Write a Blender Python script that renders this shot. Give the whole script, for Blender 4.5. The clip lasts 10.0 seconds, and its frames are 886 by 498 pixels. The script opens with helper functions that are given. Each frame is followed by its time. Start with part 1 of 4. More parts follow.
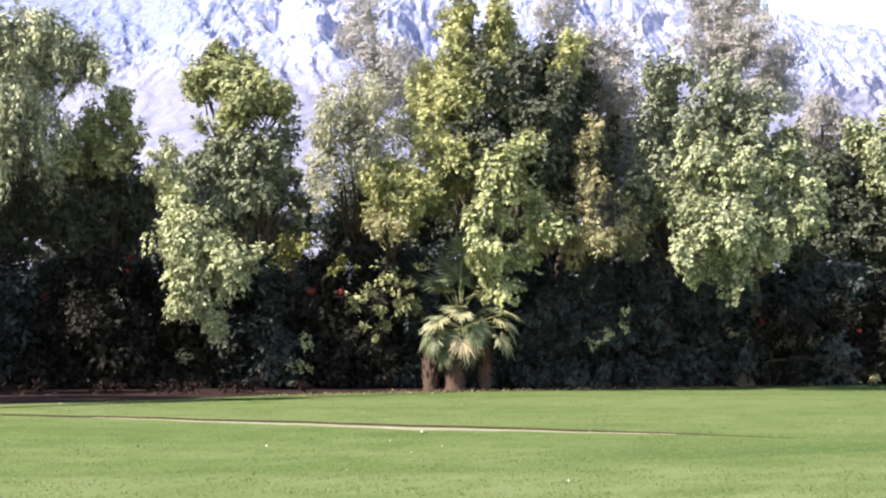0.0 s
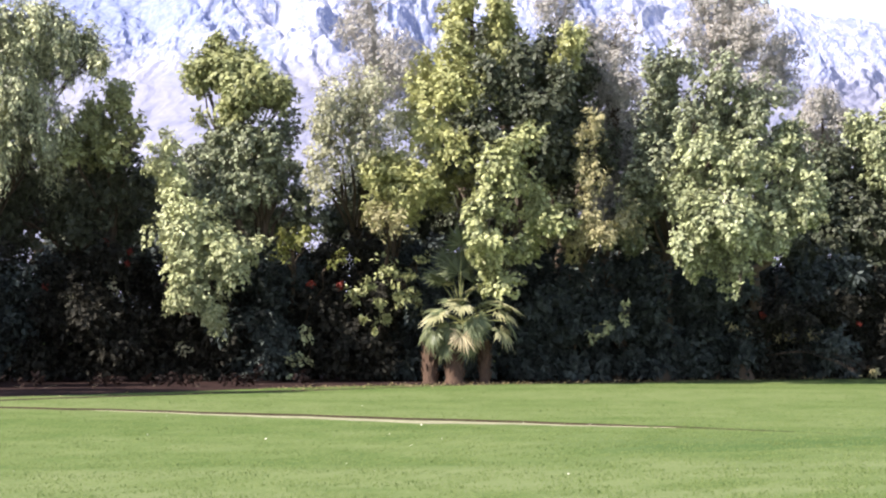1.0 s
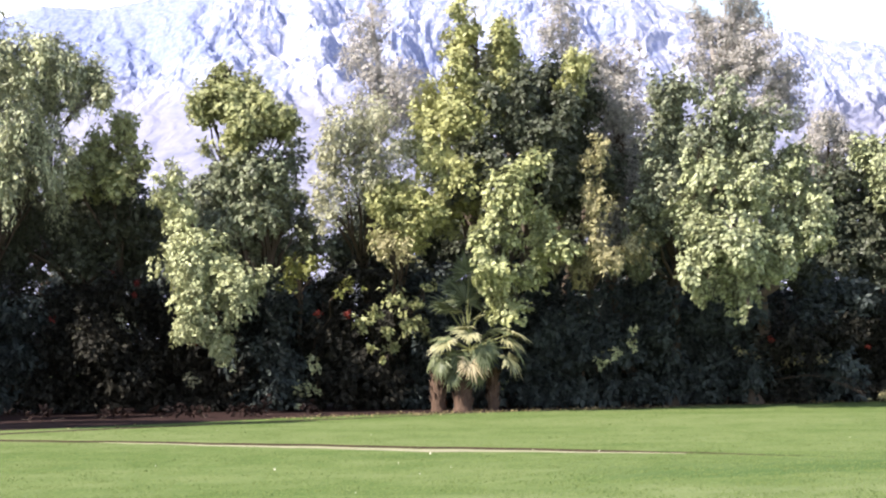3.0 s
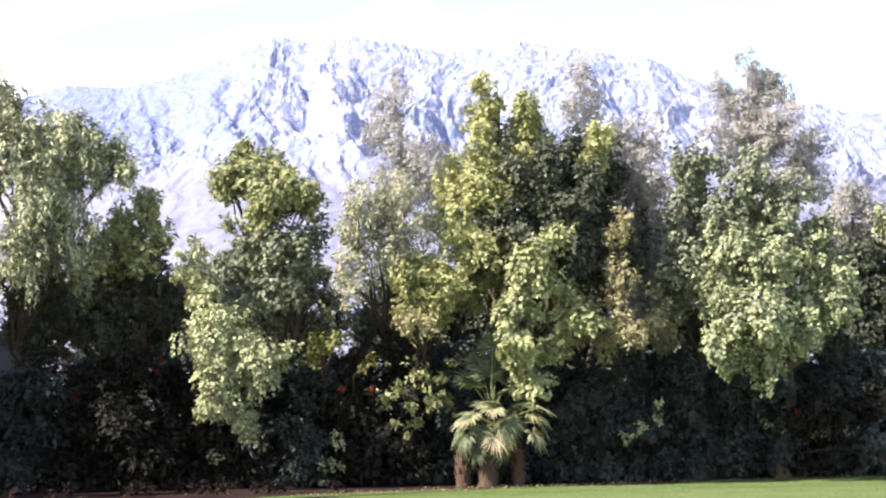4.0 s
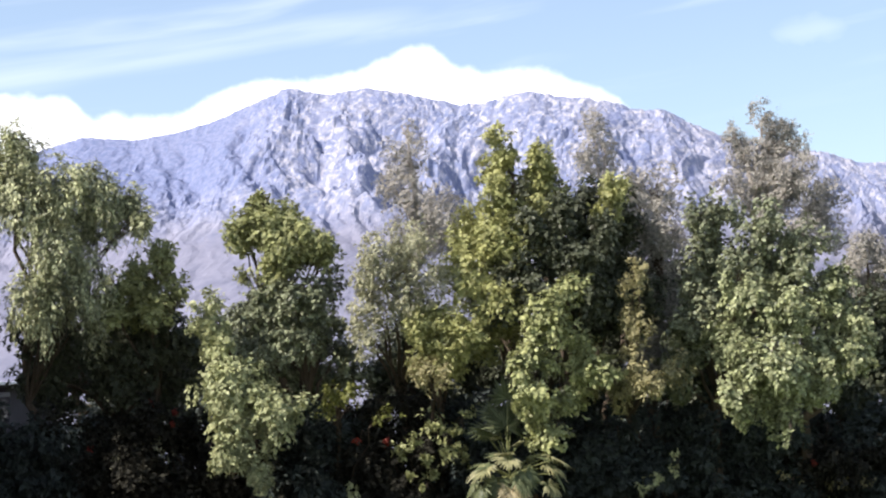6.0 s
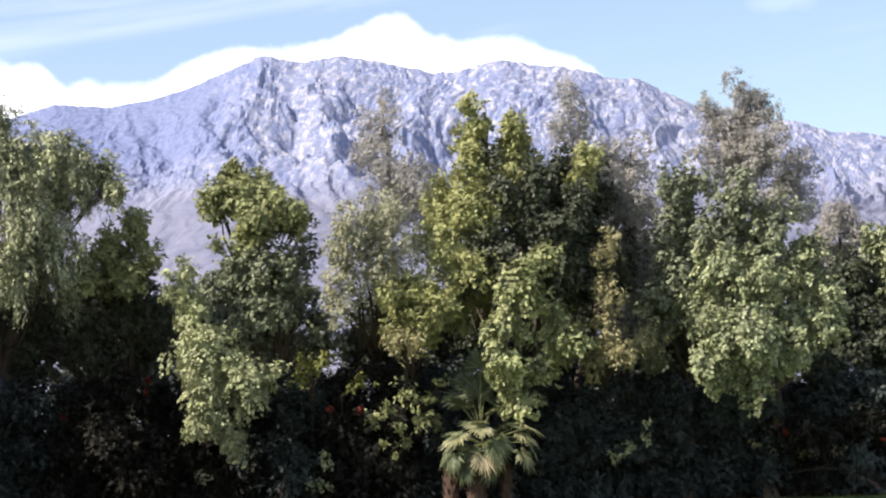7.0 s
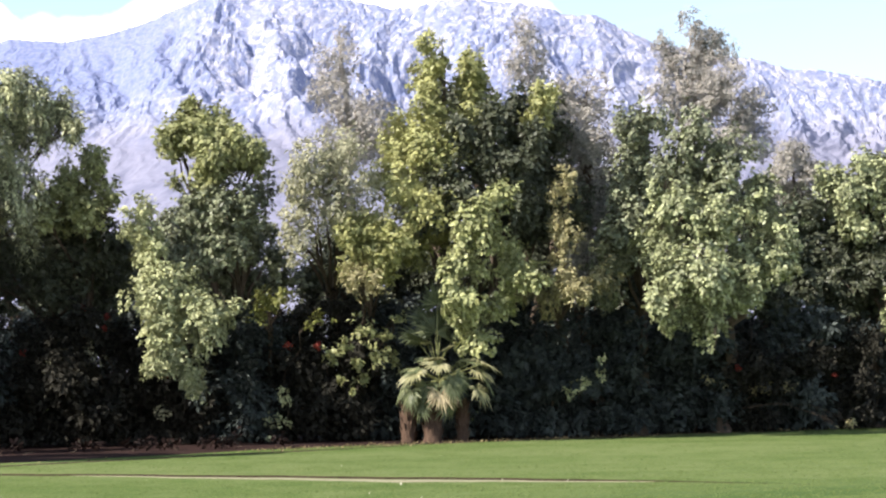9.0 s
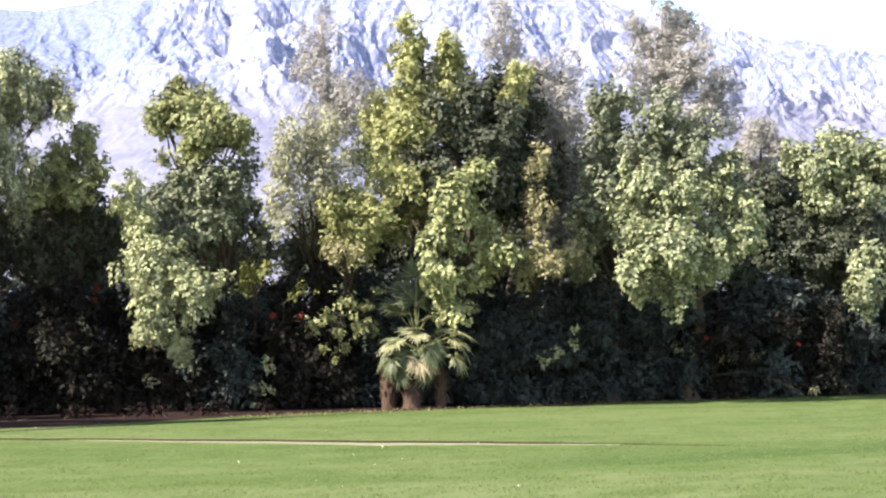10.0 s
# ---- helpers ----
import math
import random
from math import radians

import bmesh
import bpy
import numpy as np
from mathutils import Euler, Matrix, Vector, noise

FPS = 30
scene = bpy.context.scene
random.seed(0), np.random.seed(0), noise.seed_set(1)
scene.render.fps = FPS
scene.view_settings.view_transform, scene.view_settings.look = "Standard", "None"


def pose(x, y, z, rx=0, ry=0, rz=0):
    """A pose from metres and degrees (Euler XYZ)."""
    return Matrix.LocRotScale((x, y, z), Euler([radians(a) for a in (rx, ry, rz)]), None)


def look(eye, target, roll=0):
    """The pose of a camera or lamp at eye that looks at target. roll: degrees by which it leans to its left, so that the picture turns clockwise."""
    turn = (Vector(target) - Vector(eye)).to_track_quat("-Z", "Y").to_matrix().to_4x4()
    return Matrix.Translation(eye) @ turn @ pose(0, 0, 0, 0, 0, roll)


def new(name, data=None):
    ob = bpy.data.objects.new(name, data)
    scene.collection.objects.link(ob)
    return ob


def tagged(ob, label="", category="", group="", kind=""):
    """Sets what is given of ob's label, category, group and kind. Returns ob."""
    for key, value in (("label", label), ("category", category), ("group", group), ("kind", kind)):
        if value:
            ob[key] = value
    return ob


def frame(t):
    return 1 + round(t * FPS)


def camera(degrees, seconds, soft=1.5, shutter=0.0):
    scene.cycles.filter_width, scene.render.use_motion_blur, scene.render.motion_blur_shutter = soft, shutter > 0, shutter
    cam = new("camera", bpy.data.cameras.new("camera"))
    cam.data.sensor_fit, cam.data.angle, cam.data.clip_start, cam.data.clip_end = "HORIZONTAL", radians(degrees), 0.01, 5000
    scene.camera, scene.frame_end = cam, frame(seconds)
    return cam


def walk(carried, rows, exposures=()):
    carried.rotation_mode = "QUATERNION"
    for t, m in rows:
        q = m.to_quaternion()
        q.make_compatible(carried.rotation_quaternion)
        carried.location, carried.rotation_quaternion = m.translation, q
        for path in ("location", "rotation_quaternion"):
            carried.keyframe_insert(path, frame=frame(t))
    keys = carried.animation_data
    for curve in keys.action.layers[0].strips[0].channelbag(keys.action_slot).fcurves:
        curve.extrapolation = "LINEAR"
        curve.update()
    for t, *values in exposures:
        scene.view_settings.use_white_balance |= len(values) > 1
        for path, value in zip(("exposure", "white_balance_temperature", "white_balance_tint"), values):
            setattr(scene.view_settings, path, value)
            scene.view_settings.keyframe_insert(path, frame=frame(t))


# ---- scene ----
cam = camera(24.58, 10.0, soft=2.2)
EYE = 1.6
# seconds, x, y, tilt from straight down, lean, turn: a hand-held camera that tilts up and down again
ROWS = [
    (0.0, -0.000, -0.000, 92.132, -0.000, -0.000),
    (0.5, 0.000, 0.008, 92.063, -0.107, -0.014),
    (1.0, 0.000, 0.025, 91.939, -0.064, -0.006),
    (1.5, -0.000, 0.017, 91.773, 0.083, 0.015),
    (2.0, 0.000, -0.008, 91.634, 0.296, 0.052),
    (2.2, -0.000, 0.001, 91.687, 0.392, 0.062),
    (3.3, -0.001, 0.128, 93.330, 0.722, 0.325),
    (3.5, -0.001, 0.165, 93.759, 0.755, 0.488),
    (4.0, -0.003, 0.223, 94.841, 0.961, 0.894),
    (4.5, -0.006, 0.272, 95.917, 1.116, 1.296),
    (5.0, -0.007, 0.273, 96.610, 1.188, 1.579),
    (5.2, -0.007, 0.282, 96.714, 1.182, 1.617),
    (6.3, -0.004, 0.210, 96.024, 1.077, 1.112),
    (6.5, -0.003, 0.203, 95.840, 1.079, 0.962),
    (7.0, -0.001, 0.165, 95.396, 1.032, 0.568),
    (7.5, -0.000, 0.126, 94.942, 1.022, 0.185),
    (8.0, 0.000, 0.083, 94.476, 0.987, -0.191),
    (8.5, 0.001, 0.076, 94.011, 0.995, -0.450),
    (9.0, -0.003, -0.204, 93.583, 1.020, -0.645),
    (9.5, -0.030, -1.545, 93.064, 1.030, -1.069),
    (10.0, -0.047, -2.050, 92.710, 1.025, -1.273),
]
EXPOSURES = [(t, e, 6420 if t < 5 else 6500, 17 if t < 5 else 14) for t, e in ((0.0, 1.54), (2.0, 1.53), (3.5, 1.60), (4.5, 1.52), (5.2, 1.22), (6.3, 0.77), (8.0, 0.80), (9.0, 1.20), (10.0, 1.55))]
walk(cam, [(t, pose(x, y, EYE, rx, ry, rz)) for t, x, y, rx, ry, rz in ROWS], EXPOSURES)

# ---- sky and sun ----
SUN_EL, SUN_AZ = 42.0, -116.0          # degrees; azimuth from +y towards +x
world = bpy.data.worlds.new("sky")
scene.world = world
world.use_nodes = True


def sun_way():
    e, a = radians(SUN_EL), radians(SUN_AZ)
    return Vector((math.sin(a) * math.cos(e), math.cos(a) * math.cos(e), math.sin(e)))


class Nodes:
    """A short hand for node trees."""

    def __init__(self, tree):
        self.tree = tree

    def add(self, kind, **values):
        node = self.tree.nodes.new(kind)
        for key, value in values.items():
            setattr(node, key, value)
        return node

    def link(self, a, b):
        self.tree.links.new(a, b)

    def put(self, socket, value):
        if isinstance(value, bpy.types.NodeSocket):
            self.link(value, socket)
        else:
            socket.default_value = value

    def math(self, op, a, b=0.0, c=0.0, clamp=False):
        n = self.add("ShaderNodeMath", operation=op, use_clamp=clamp)
        for s, v in zip(n.inputs, (a, b, c)):
            self.put(s, v)
        return n.outputs[0]

    def mix(self, fac, a, b, blend="MIX"):
        n = self.add("ShaderNodeMix", data_type="RGBA", blend_type=blend)
        self.put(n.inputs[0], fac)
        for s, v in ((n.inputs[6], a), (n.inputs[7], b)):
            self.put(s, (*v, 1) if isinstance(v, tuple) and len(v) == 3 else v)
        return n.outputs[2]

    def noise(self, vector, scale, detail=4.0, rough=0.55, warp=0.0):
        n = self.add("ShaderNodeTexNoise")
        if vector is not None:
            self.link(vector, n.inputs["Vector"])
        for key, v in (("Scale", scale), ("Detail", detail), ("Roughness", rough), ("Distortion", warp)):
            n.inputs[key].default_value = v
        return n.outputs["Fac"]

    def ramp(self, fac, stops, smooth=False):
        n = self.add("ShaderNodeValToRGB")
        r = n.color_ramp
        r.interpolation = "EASE" if smooth else "LINEAR"
        while len(r.elements) < len(stops):
            r.elements.new(0.5)
        for el, (p, c) in zip(r.elements, stops):
            el.position, el.color = p, (*c, 1)
        self.link(fac, n.inputs[0])
        return n.outputs[0]

    def step(self, value, low, high):
        n = self.add("ShaderNodeMapRange", interpolation_type="SMOOTHSTEP")
        self.put(n.inputs[0], value)
        self.put(n.inputs[1], low)
        self.put(n.inputs[2], high)
        return n.outputs[0]


def build_sky():
    n = Nodes(world.node_tree)
    world.node_tree.nodes.clear()
    sky = n.add("ShaderNodeTexSky", sky_type="NISHITA", sun_disc=False)
    sky.sun_elevation, sky.sun_rotation = radians(SUN_EL), radians(SUN_AZ)
    sky.air_density, sky.dust_density, sky.ozone_density = 1.0, 0.6, 1.0
    co = n.add("ShaderNodeTexCoord").outputs["Generated"]
    sep = n.add("ShaderNodeSeparateXYZ")
    n.link(co, sep.inputs[0])
    x, y, z = sep.outputs
    az = n.math("ARCTAN2", x, y)
    el = n.math("ARCSINE", z)
    # a bank of cloud behind the ridge: its upper edge along the azimuth, broken up by noise
    bump = n.math("MULTIPLY_ADD", n.noise(co, 60.0, 6.0, 0.55), 0.012, -0.006)
    e2 = n.math("ADD", el, bump)
    share = n.math("DIVIDE", n.math("ADD", az, 0.30), 0.60, clamp=True)
    edge = n.ramp(share, [((a + 0.30) / 0.60, ((e - 0.13) / 0.10,) * 3) for a, e in CLOUD_EDGE])
    top = n.math("MULTIPLY_ADD", edge, 0.10, 0.13)
    bank = n.math("SUBTRACT", 1.0, n.step(e2, n.math("SUBTRACT", top, 0.0075), n.math("ADD", top, 0.0035)))
    # thin streaks high up, drawn out along the wind
    tilt = n.add("ShaderNodeCombineXYZ")
    slant = n.math("SUBTRACT", el, n.math("MULTIPLY", az, 0.15))
    n.link(n.math("MULTIPLY", az, 5.0), tilt.inputs[0])
    n.link(n.math("MULTIPLY", slant, 50.0), tilt.inputs[1])
    streak = n.noise(tilt.outputs[0], 1.1, 5.0, 0.5, 0.3)
    d = n.math("DIVIDE", n.math("SUBTRACT", slant, 0.2303), 0.0075)
    veil = n.math("POWER", 2.718, n.math("MULTIPLY", n.math("MULTIPLY", d, d), -1.0))
    veil = n.math("MULTIPLY", veil, n.math("SUBTRACT", 1.0, n.step(az, -0.10, 0.02)))
    wisps = n.math("MULTIPLY", n.step(streak, 0.50, 0.80), n.step(el, 0.15, 0.25))
    puff = n.math("ADD", n.math("POWER", n.math("DIVIDE", n.math("SUBTRACT", az, 0.162), 0.020), 2.0),
                  n.math("POWER", n.math("DIVIDE", n.math("SUBTRACT", e2, 0.2105), 0.0085), 2.0))
    puff = n.math("MULTIPLY", n.math("SUBTRACT", 1.0, n.step(puff, 0.0, 1.8)), n.math("MULTIPLY_ADD", streak, 0.30, -0.03))
    cover = n.math("MAXIMUM", n.math("MULTIPLY", bank, 0.97), n.math("MULTIPLY", veil, n.math("MULTIPLY_ADD", streak, 0.55, -0.10)), clamp=True)
    cover = n.math("MAXIMUM", cover, n.math("MAXIMUM", puff, n.math("MULTIPLY_ADD", wisps, 0.22, 0.05)), clamp=True)
    colour = n.mix(cover, sky.outputs[0], (11.0, 11.2, 11.6))
    bg = n.add("ShaderNodeBackground")
    n.link(colour, bg.inputs[0])
    bg.inputs[1].default_value = 0.108
    out = n.add("ShaderNodeOutputWorld")
    n.link(bg.outputs[0], out.inputs[0])


# azimuth and upper edge of the cloud bank, in radians
CLOUD_EDGE = [(-0.30, 0.180), (-0.231, 0.185), (-0.205, 0.184), (-0.193, 0.173), (-0.183, 0.177), (-0.174, 0.1745), (-0.149, 0.178), (-0.138, 0.1855), (-0.115, 0.1945),
              (-0.093, 0.193), (-0.076, 0.194), (-0.062, 0.198), (-0.050, 0.204), (-0.036, 0.209), (-0.025, 0.208), (-0.014, 0.2005), (0.0, 0.196), (0.020, 0.198),
              (0.037, 0.195), (0.050, 0.188), (0.067, 0.181), (0.080, 0.172), (0.105, 0.150), (0.14, 0.138), (0.30, 0.132)]
build_sky()
sun = new("sun", bpy.data.lights.new("sun", "SUN"))
sun.data.energy, sun.data.angle, sun.data.color = 5.0, radians(0.53), (1.0, 0.94, 0.84)
sun.matrix_world = look(sun_way() * 300, (0, 0, 0))

# ---- materials ----


def material(name):
    m = bpy.data.materials.new(name)
    m.use_nodes = True
    m.node_tree.nodes.clear()
    n = Nodes(m.node_tree)
    return m, n, n.add("ShaderNodeOutputMaterial"), n.add("ShaderNodeBsdfPrincipled")


def bumped(n, shader, height, strength, distance):
    b = n.add("ShaderNodeBump")
    b.inputs["Strength"].default_value, b.inputs["Distance"].default_value = strength, distance
    n.link(height, b.inputs["Height"])
    n.link(b.outputs[0], shader.inputs["Normal"])


def leaf_material(name, dark, mid, light, gloss=0.5, through_light=0.16, patch=1.2):
    """Leaves: each leaf its own shade, with larger patches of young and old growth."""
    m, n, out, p = material(name)
    geo = n.add("ShaderNodeNewGeometry")
    rnd = geo.outputs["Random Per Island"]
    pos = geo.outputs["Position"]
    own = n.ramp(rnd, [(0.0, dark), (0.5, mid), (1.0, light)])
    big = n.noise(pos, patch, 3.0)
    col = n.mix(n.step(big, 0.40, 0.68), own, n.mix(0.5, own, light))
    n.link(col, p.inputs["Base Color"])
    p.inputs["Roughness"].default_value = gloss
    p.inputs["Specular IOR Level"].default_value = 0.22 if gloss < 0.65 else 0.08
    t = n.add("ShaderNodeBsdfTranslucent")
    n.link(n.mix(0.35, col, light), t.inputs[0])
    mixer = n.add("ShaderNodeMixShader")
    mixer.inputs[0].default_value = through_light
    n.link(p.outputs[0], mixer.inputs[1])
    n.link(t.outputs[0], mixer.inputs[2])
    n.link(mixer.outputs[0], out.inputs[0])
    return m


def plain_material(name, a, b, scale, rough=0.85, bump=0.3, distance=0.02, stretch=(1, 1, 1), fine=6.0):
    m, n, out, p = material(name)
    co = n.add("ShaderNodeNewGeometry").outputs["Position"]
    mp = n.add("ShaderNodeMapping")
    mp.inputs["Scale"].default_value = stretch
    n.link(co, mp.inputs[0])
    big, small = n.noise(mp.outputs[0], scale, 5.0), n.noise(mp.outputs[0], scale * fine, 5.0, 0.65)
    fac = n.math("ADD", n.math("MULTIPLY", big, 0.55), n.math("MULTIPLY", small, 0.45))
    n.link(n.ramp(fac, [(0.32, a), (0.68, b)]), p.inputs["Base Color"])
    p.inputs["Roughness"].default_value = rough
    p.inputs["Specular IOR Level"].default_value = 0.5 if rough < 0.3 else 0.06
    bumped(n, p, fac, bump, distance)
    n.link(p.outputs[0], out.inputs[0])
    return m


def shades(r, g, b, gloss=0.45, through_light=0.14, spread=1.0):
    """Leaf shades round one colour: older darker leaves and younger paler ones."""
    lo, hi = 0.63 / spread, 1.54 * spread
    r, g, b = 1.10 * r, 1.06 * g, 1.12 * b
    return (r * lo, g * lo, b * lo), (r, g, b), (r * hi, g * hi * 0.98, b * hi * 0.95), gloss, through_light


LEAVES = {
    "pepper": leaf_material("pepper_leaf", *shades(0.182, 0.198, 0.110, 0.45, 0.14, 1.7)),
    # dark: shade within the belt is put into this leaf colour
    "dark": leaf_material("shade_leaf", *shades(0.053, 0.062, 0.036)),
    "laurel": leaf_material("laurel_leaf", *shades(0.222, 0.236, 0.090)),
    "pale": leaf_material("pale_leaf", *shades(0.258, 0.284, 0.142)),
    "grey": leaf_material("grey_leaf", *shades(0.240, 0.248, 0.152, 0.55, 0.22)),
    "dusty": leaf_material("dusty_leaf", *shades(0.265, 0.262, 0.222, 0.60, 0.25)),
    "olive": leaf_material("olive_leaf", *shades(0.225, 0.214, 0.105, 0.55, 0.22)),
    "ivy": leaf_material("ivy_leaf", *shades(0.180, 0.204, 0.104, 0.42, 0.12, 1.3)),
    # dull: weaker light on parts of the crowns put into the colour
    "dull": leaf_material("dull_leaf", *shades(0.128, 0.146, 0.084, 0.42, 0.12, 1.35)),
    "vine": leaf_material("vine_leaf", *shades(0.212, 0.234, 0.102, 0.45, 0.14, 1.15)),
    "mid": leaf_material("mid_leaf", *shades(0.192, 0.210, 0.088)),
    # rust and hedge: near-black, the shade under the crowns is in the leaf colour
    "rust": leaf_material("rust_shade_leaf", *shades(0.019, 0.019, 0.014, 0.7, 0.2, 1.4)),
    "hedge": leaf_material("hedge_shade_leaf", *shades(0.026, 0.034, 0.029, 0.6, 0.2, 1.6)),
    "yellow": leaf_material("yellow_leaf", *shades(0.110, 0.120, 0.032, 0.5)),
}
BARK = plain_material("bark", (0.050, 0.038, 0.028), (0.125, 0.098, 0.075), 5.0, 0.9, 0.6, 0.03, (1, 1, 0.25))
PALE_BARK = plain_material("pale_bark", (0.26, 0.22, 0.19), (0.48, 0.43, 0.38), 4.0, 0.85, 0.5, 0.02, (1, 1, 0.3))
PALM_BARK = plain_material("palm_fibre", (0.044, 0.028, 0.020), (0.120, 0.080, 0.056), 14.0, 0.95, 0.8, 0.04, (1, 1, 0.4))
FROND = leaf_material("frond", (0.13, 0.13, 0.062), (0.235, 0.235, 0.118), (0.40, 0.38, 0.21), 0.40, 0.25)
DRY_FROND = leaf_material("dry_frond", (0.20, 0.16, 0.09), (0.34, 0.28, 0.16), (0.45, 0.38, 0.23), 0.6, 0.2)
PETAL = leaf_material("petal", (0.22, 0.22, 0.14), (0.36, 0.35, 0.25), (0.55, 0.53, 0.42), 0.6, 0.2)
LITTER = leaf_material("litter", (0.08, 0.062, 0.034), (0.16, 0.125, 0.065), (0.28, 0.23, 0.12), 0.7, 0.2)
# reddish bed leaves, darkened for the shade at the hedge foot
BED_LEAF = leaf_material("bed_shade_leaf", (0.006, 0.004, 0.004), (0.012, 0.007, 0.006), (0.024, 0.014, 0.011), 0.7, 0.2)
# darker copy of the frond: shade on upper and inner fans in its colour
SHADE_FROND = leaf_material("shade_frond", (0.060, 0.075, 0.036), (0.105, 0.125, 0.062), (0.18, 0.20, 0.10), 0.45, 0.25)
STALK = plain_material("stalk", (0.12, 0.14, 0.05), (0.22, 0.22, 0.10), 8.0, 0.5, 0.2, 0.01)
BLOSSOM = leaf_material("blossom", (0.08, 0.010, 0.008), (0.14, 0.020, 0.014), (0.20, 0.04, 0.025), 0.6, 0.3)
# reddish mulch with the shade over the bed in its dark tone
SOIL = plain_material("shaded_mulch", (0.014, 0.008, 0.007), (0.036, 0.021, 0.018), 1.6, 0.95, 0.7, 0.05)
# dark soil tone that also carries shade along the bank and the bed
SOIL_SHADE = plain_material("soil_shade", (0.017, 0.012, 0.008), (0.046, 0.032, 0.020), 6.0, 0.95, 0.6, 0.02)
SAND = plain_material("sand", (0.165, 0.158, 0.098), (0.27, 0.25, 0.165), 2.2, 0.95, 0.5, 0.02)
# house colour darkened to carry the tree shade over it
SHADED_STUCCO = plain_material("stucco", (0.036, 0.031, 0.040), (0.056, 0.050, 0.060), 1.2, 0.9, 0.3, 0.01)
FASCIA = plain_material("white_fascia", (0.66, 0.67, 0.66), (0.80, 0.80, 0.78), 1.5, 0.6, 0.1, 0.005)
LINTEL = plain_material("lintel", (0.20, 0.20, 0.22), (0.28, 0.28, 0.30), 1.5, 0.7, 0.1, 0.005)
PANE = plain_material("dark_pane", (0.015, 0.017, 0.022), (0.030, 0.033, 0.040), 0.6, 0.08, 0.02, 0.002)


def lawn_material():
    m, n, out, p = material("lawn")
    pos = n.add("ShaderNodeNewGeometry").outputs["Position"]
    mp = n.add("ShaderNodeMapping")
    mp.inputs["Scale"].default_value = (0.22, 0.55, 1.0)
    n.link(pos, mp.inputs[0])
    fleck = n.add("ShaderNodeMapping")
    fleck.inputs["Scale"].default_value = (11.0, 5.0, 1.0)
    n.link(pos, fleck.inputs[0])
    tuft = n.add("ShaderNodeMapping")
    tuft.inputs["Scale"].default_value = (0.9, 0.6, 1.0)
    n.link(pos, tuft.inputs[0])
    broad = n.noise(mp.outputs[0], 0.34, 5.0, 0.6)
    patch = n.noise(tuft.outputs[0], 1.1, 5.0, 0.6)
    blade = n.noise(pos, 38.0, 4.0, 0.7)
    fac = n.math("ADD", n.math("MULTIPLY", broad, 0.36), n.math("ADD", n.math("MULTIPLY", patch, 0.30), n.math("ADD", n.math("MULTIPLY", n.noise(fleck.outputs[0], 1.6, 3.0, 0.6), 0.30), n.math("MULTIPLY", blade, 0.14))))
    col = n.ramp(fac, [(0.40, (0.042, 0.076, 0.019)), (0.50, (0.072, 0.105, 0.029)), (0.61, (0.114, 0.141, 0.053))])
    thin = n.step(n.noise(mp.outputs[0], 0.8, 6.0, 0.7), 0.62, 0.75)
    col = n.mix(n.math("MULTIPLY", thin, 0.55), col, (0.20, 0.205, 0.088))
    # a darker tract of turf
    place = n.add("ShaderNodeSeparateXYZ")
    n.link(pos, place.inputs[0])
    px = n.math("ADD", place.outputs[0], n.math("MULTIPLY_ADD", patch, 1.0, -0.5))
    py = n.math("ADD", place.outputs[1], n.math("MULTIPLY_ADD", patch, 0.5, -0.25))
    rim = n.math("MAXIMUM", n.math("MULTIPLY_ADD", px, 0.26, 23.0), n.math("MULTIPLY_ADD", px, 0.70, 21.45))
    dark_tract = n.math("MULTIPLY", n.step(py, rim, n.math("ADD", rim, 0.18)), n.math("SUBTRACT", 1.0, n.step(py, n.math("ADD", rim, 0.6), n.math("ADD", rim, 5.0))))
    dark_tract = n.math("MULTIPLY", dark_tract, n.step(px, 0.6, 3.0))
    col = n.mix(n.math("MULTIPLY", dark_tract, 0.75), col, (0.044, 0.080, 0.021))
    # drier turf on the near side
    worn = n.math("MULTIPLY", n.math("SUBTRACT", 1.0, n.step(py, n.math("SUBTRACT", rim, 1.6), rim)), n.step(n.noise(mp.outputs[0], 1.6, 5.0, 0.65), 0.36, 0.62))
    col = n.mix(n.math("MULTIPLY", worn, 0.42), col, (0.150, 0.170, 0.080))
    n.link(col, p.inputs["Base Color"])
    p.inputs["Roughness"].default_value = 0.85
    p.inputs["Specular IOR Level"].default_value = 0.03
    bumped(n, p, n.math("ADD", blade, n.math("MULTIPLY", patch, 1.5)), 0.6, 0.02)
    n.link(p.outputs[0], out.inputs[0])
    return m


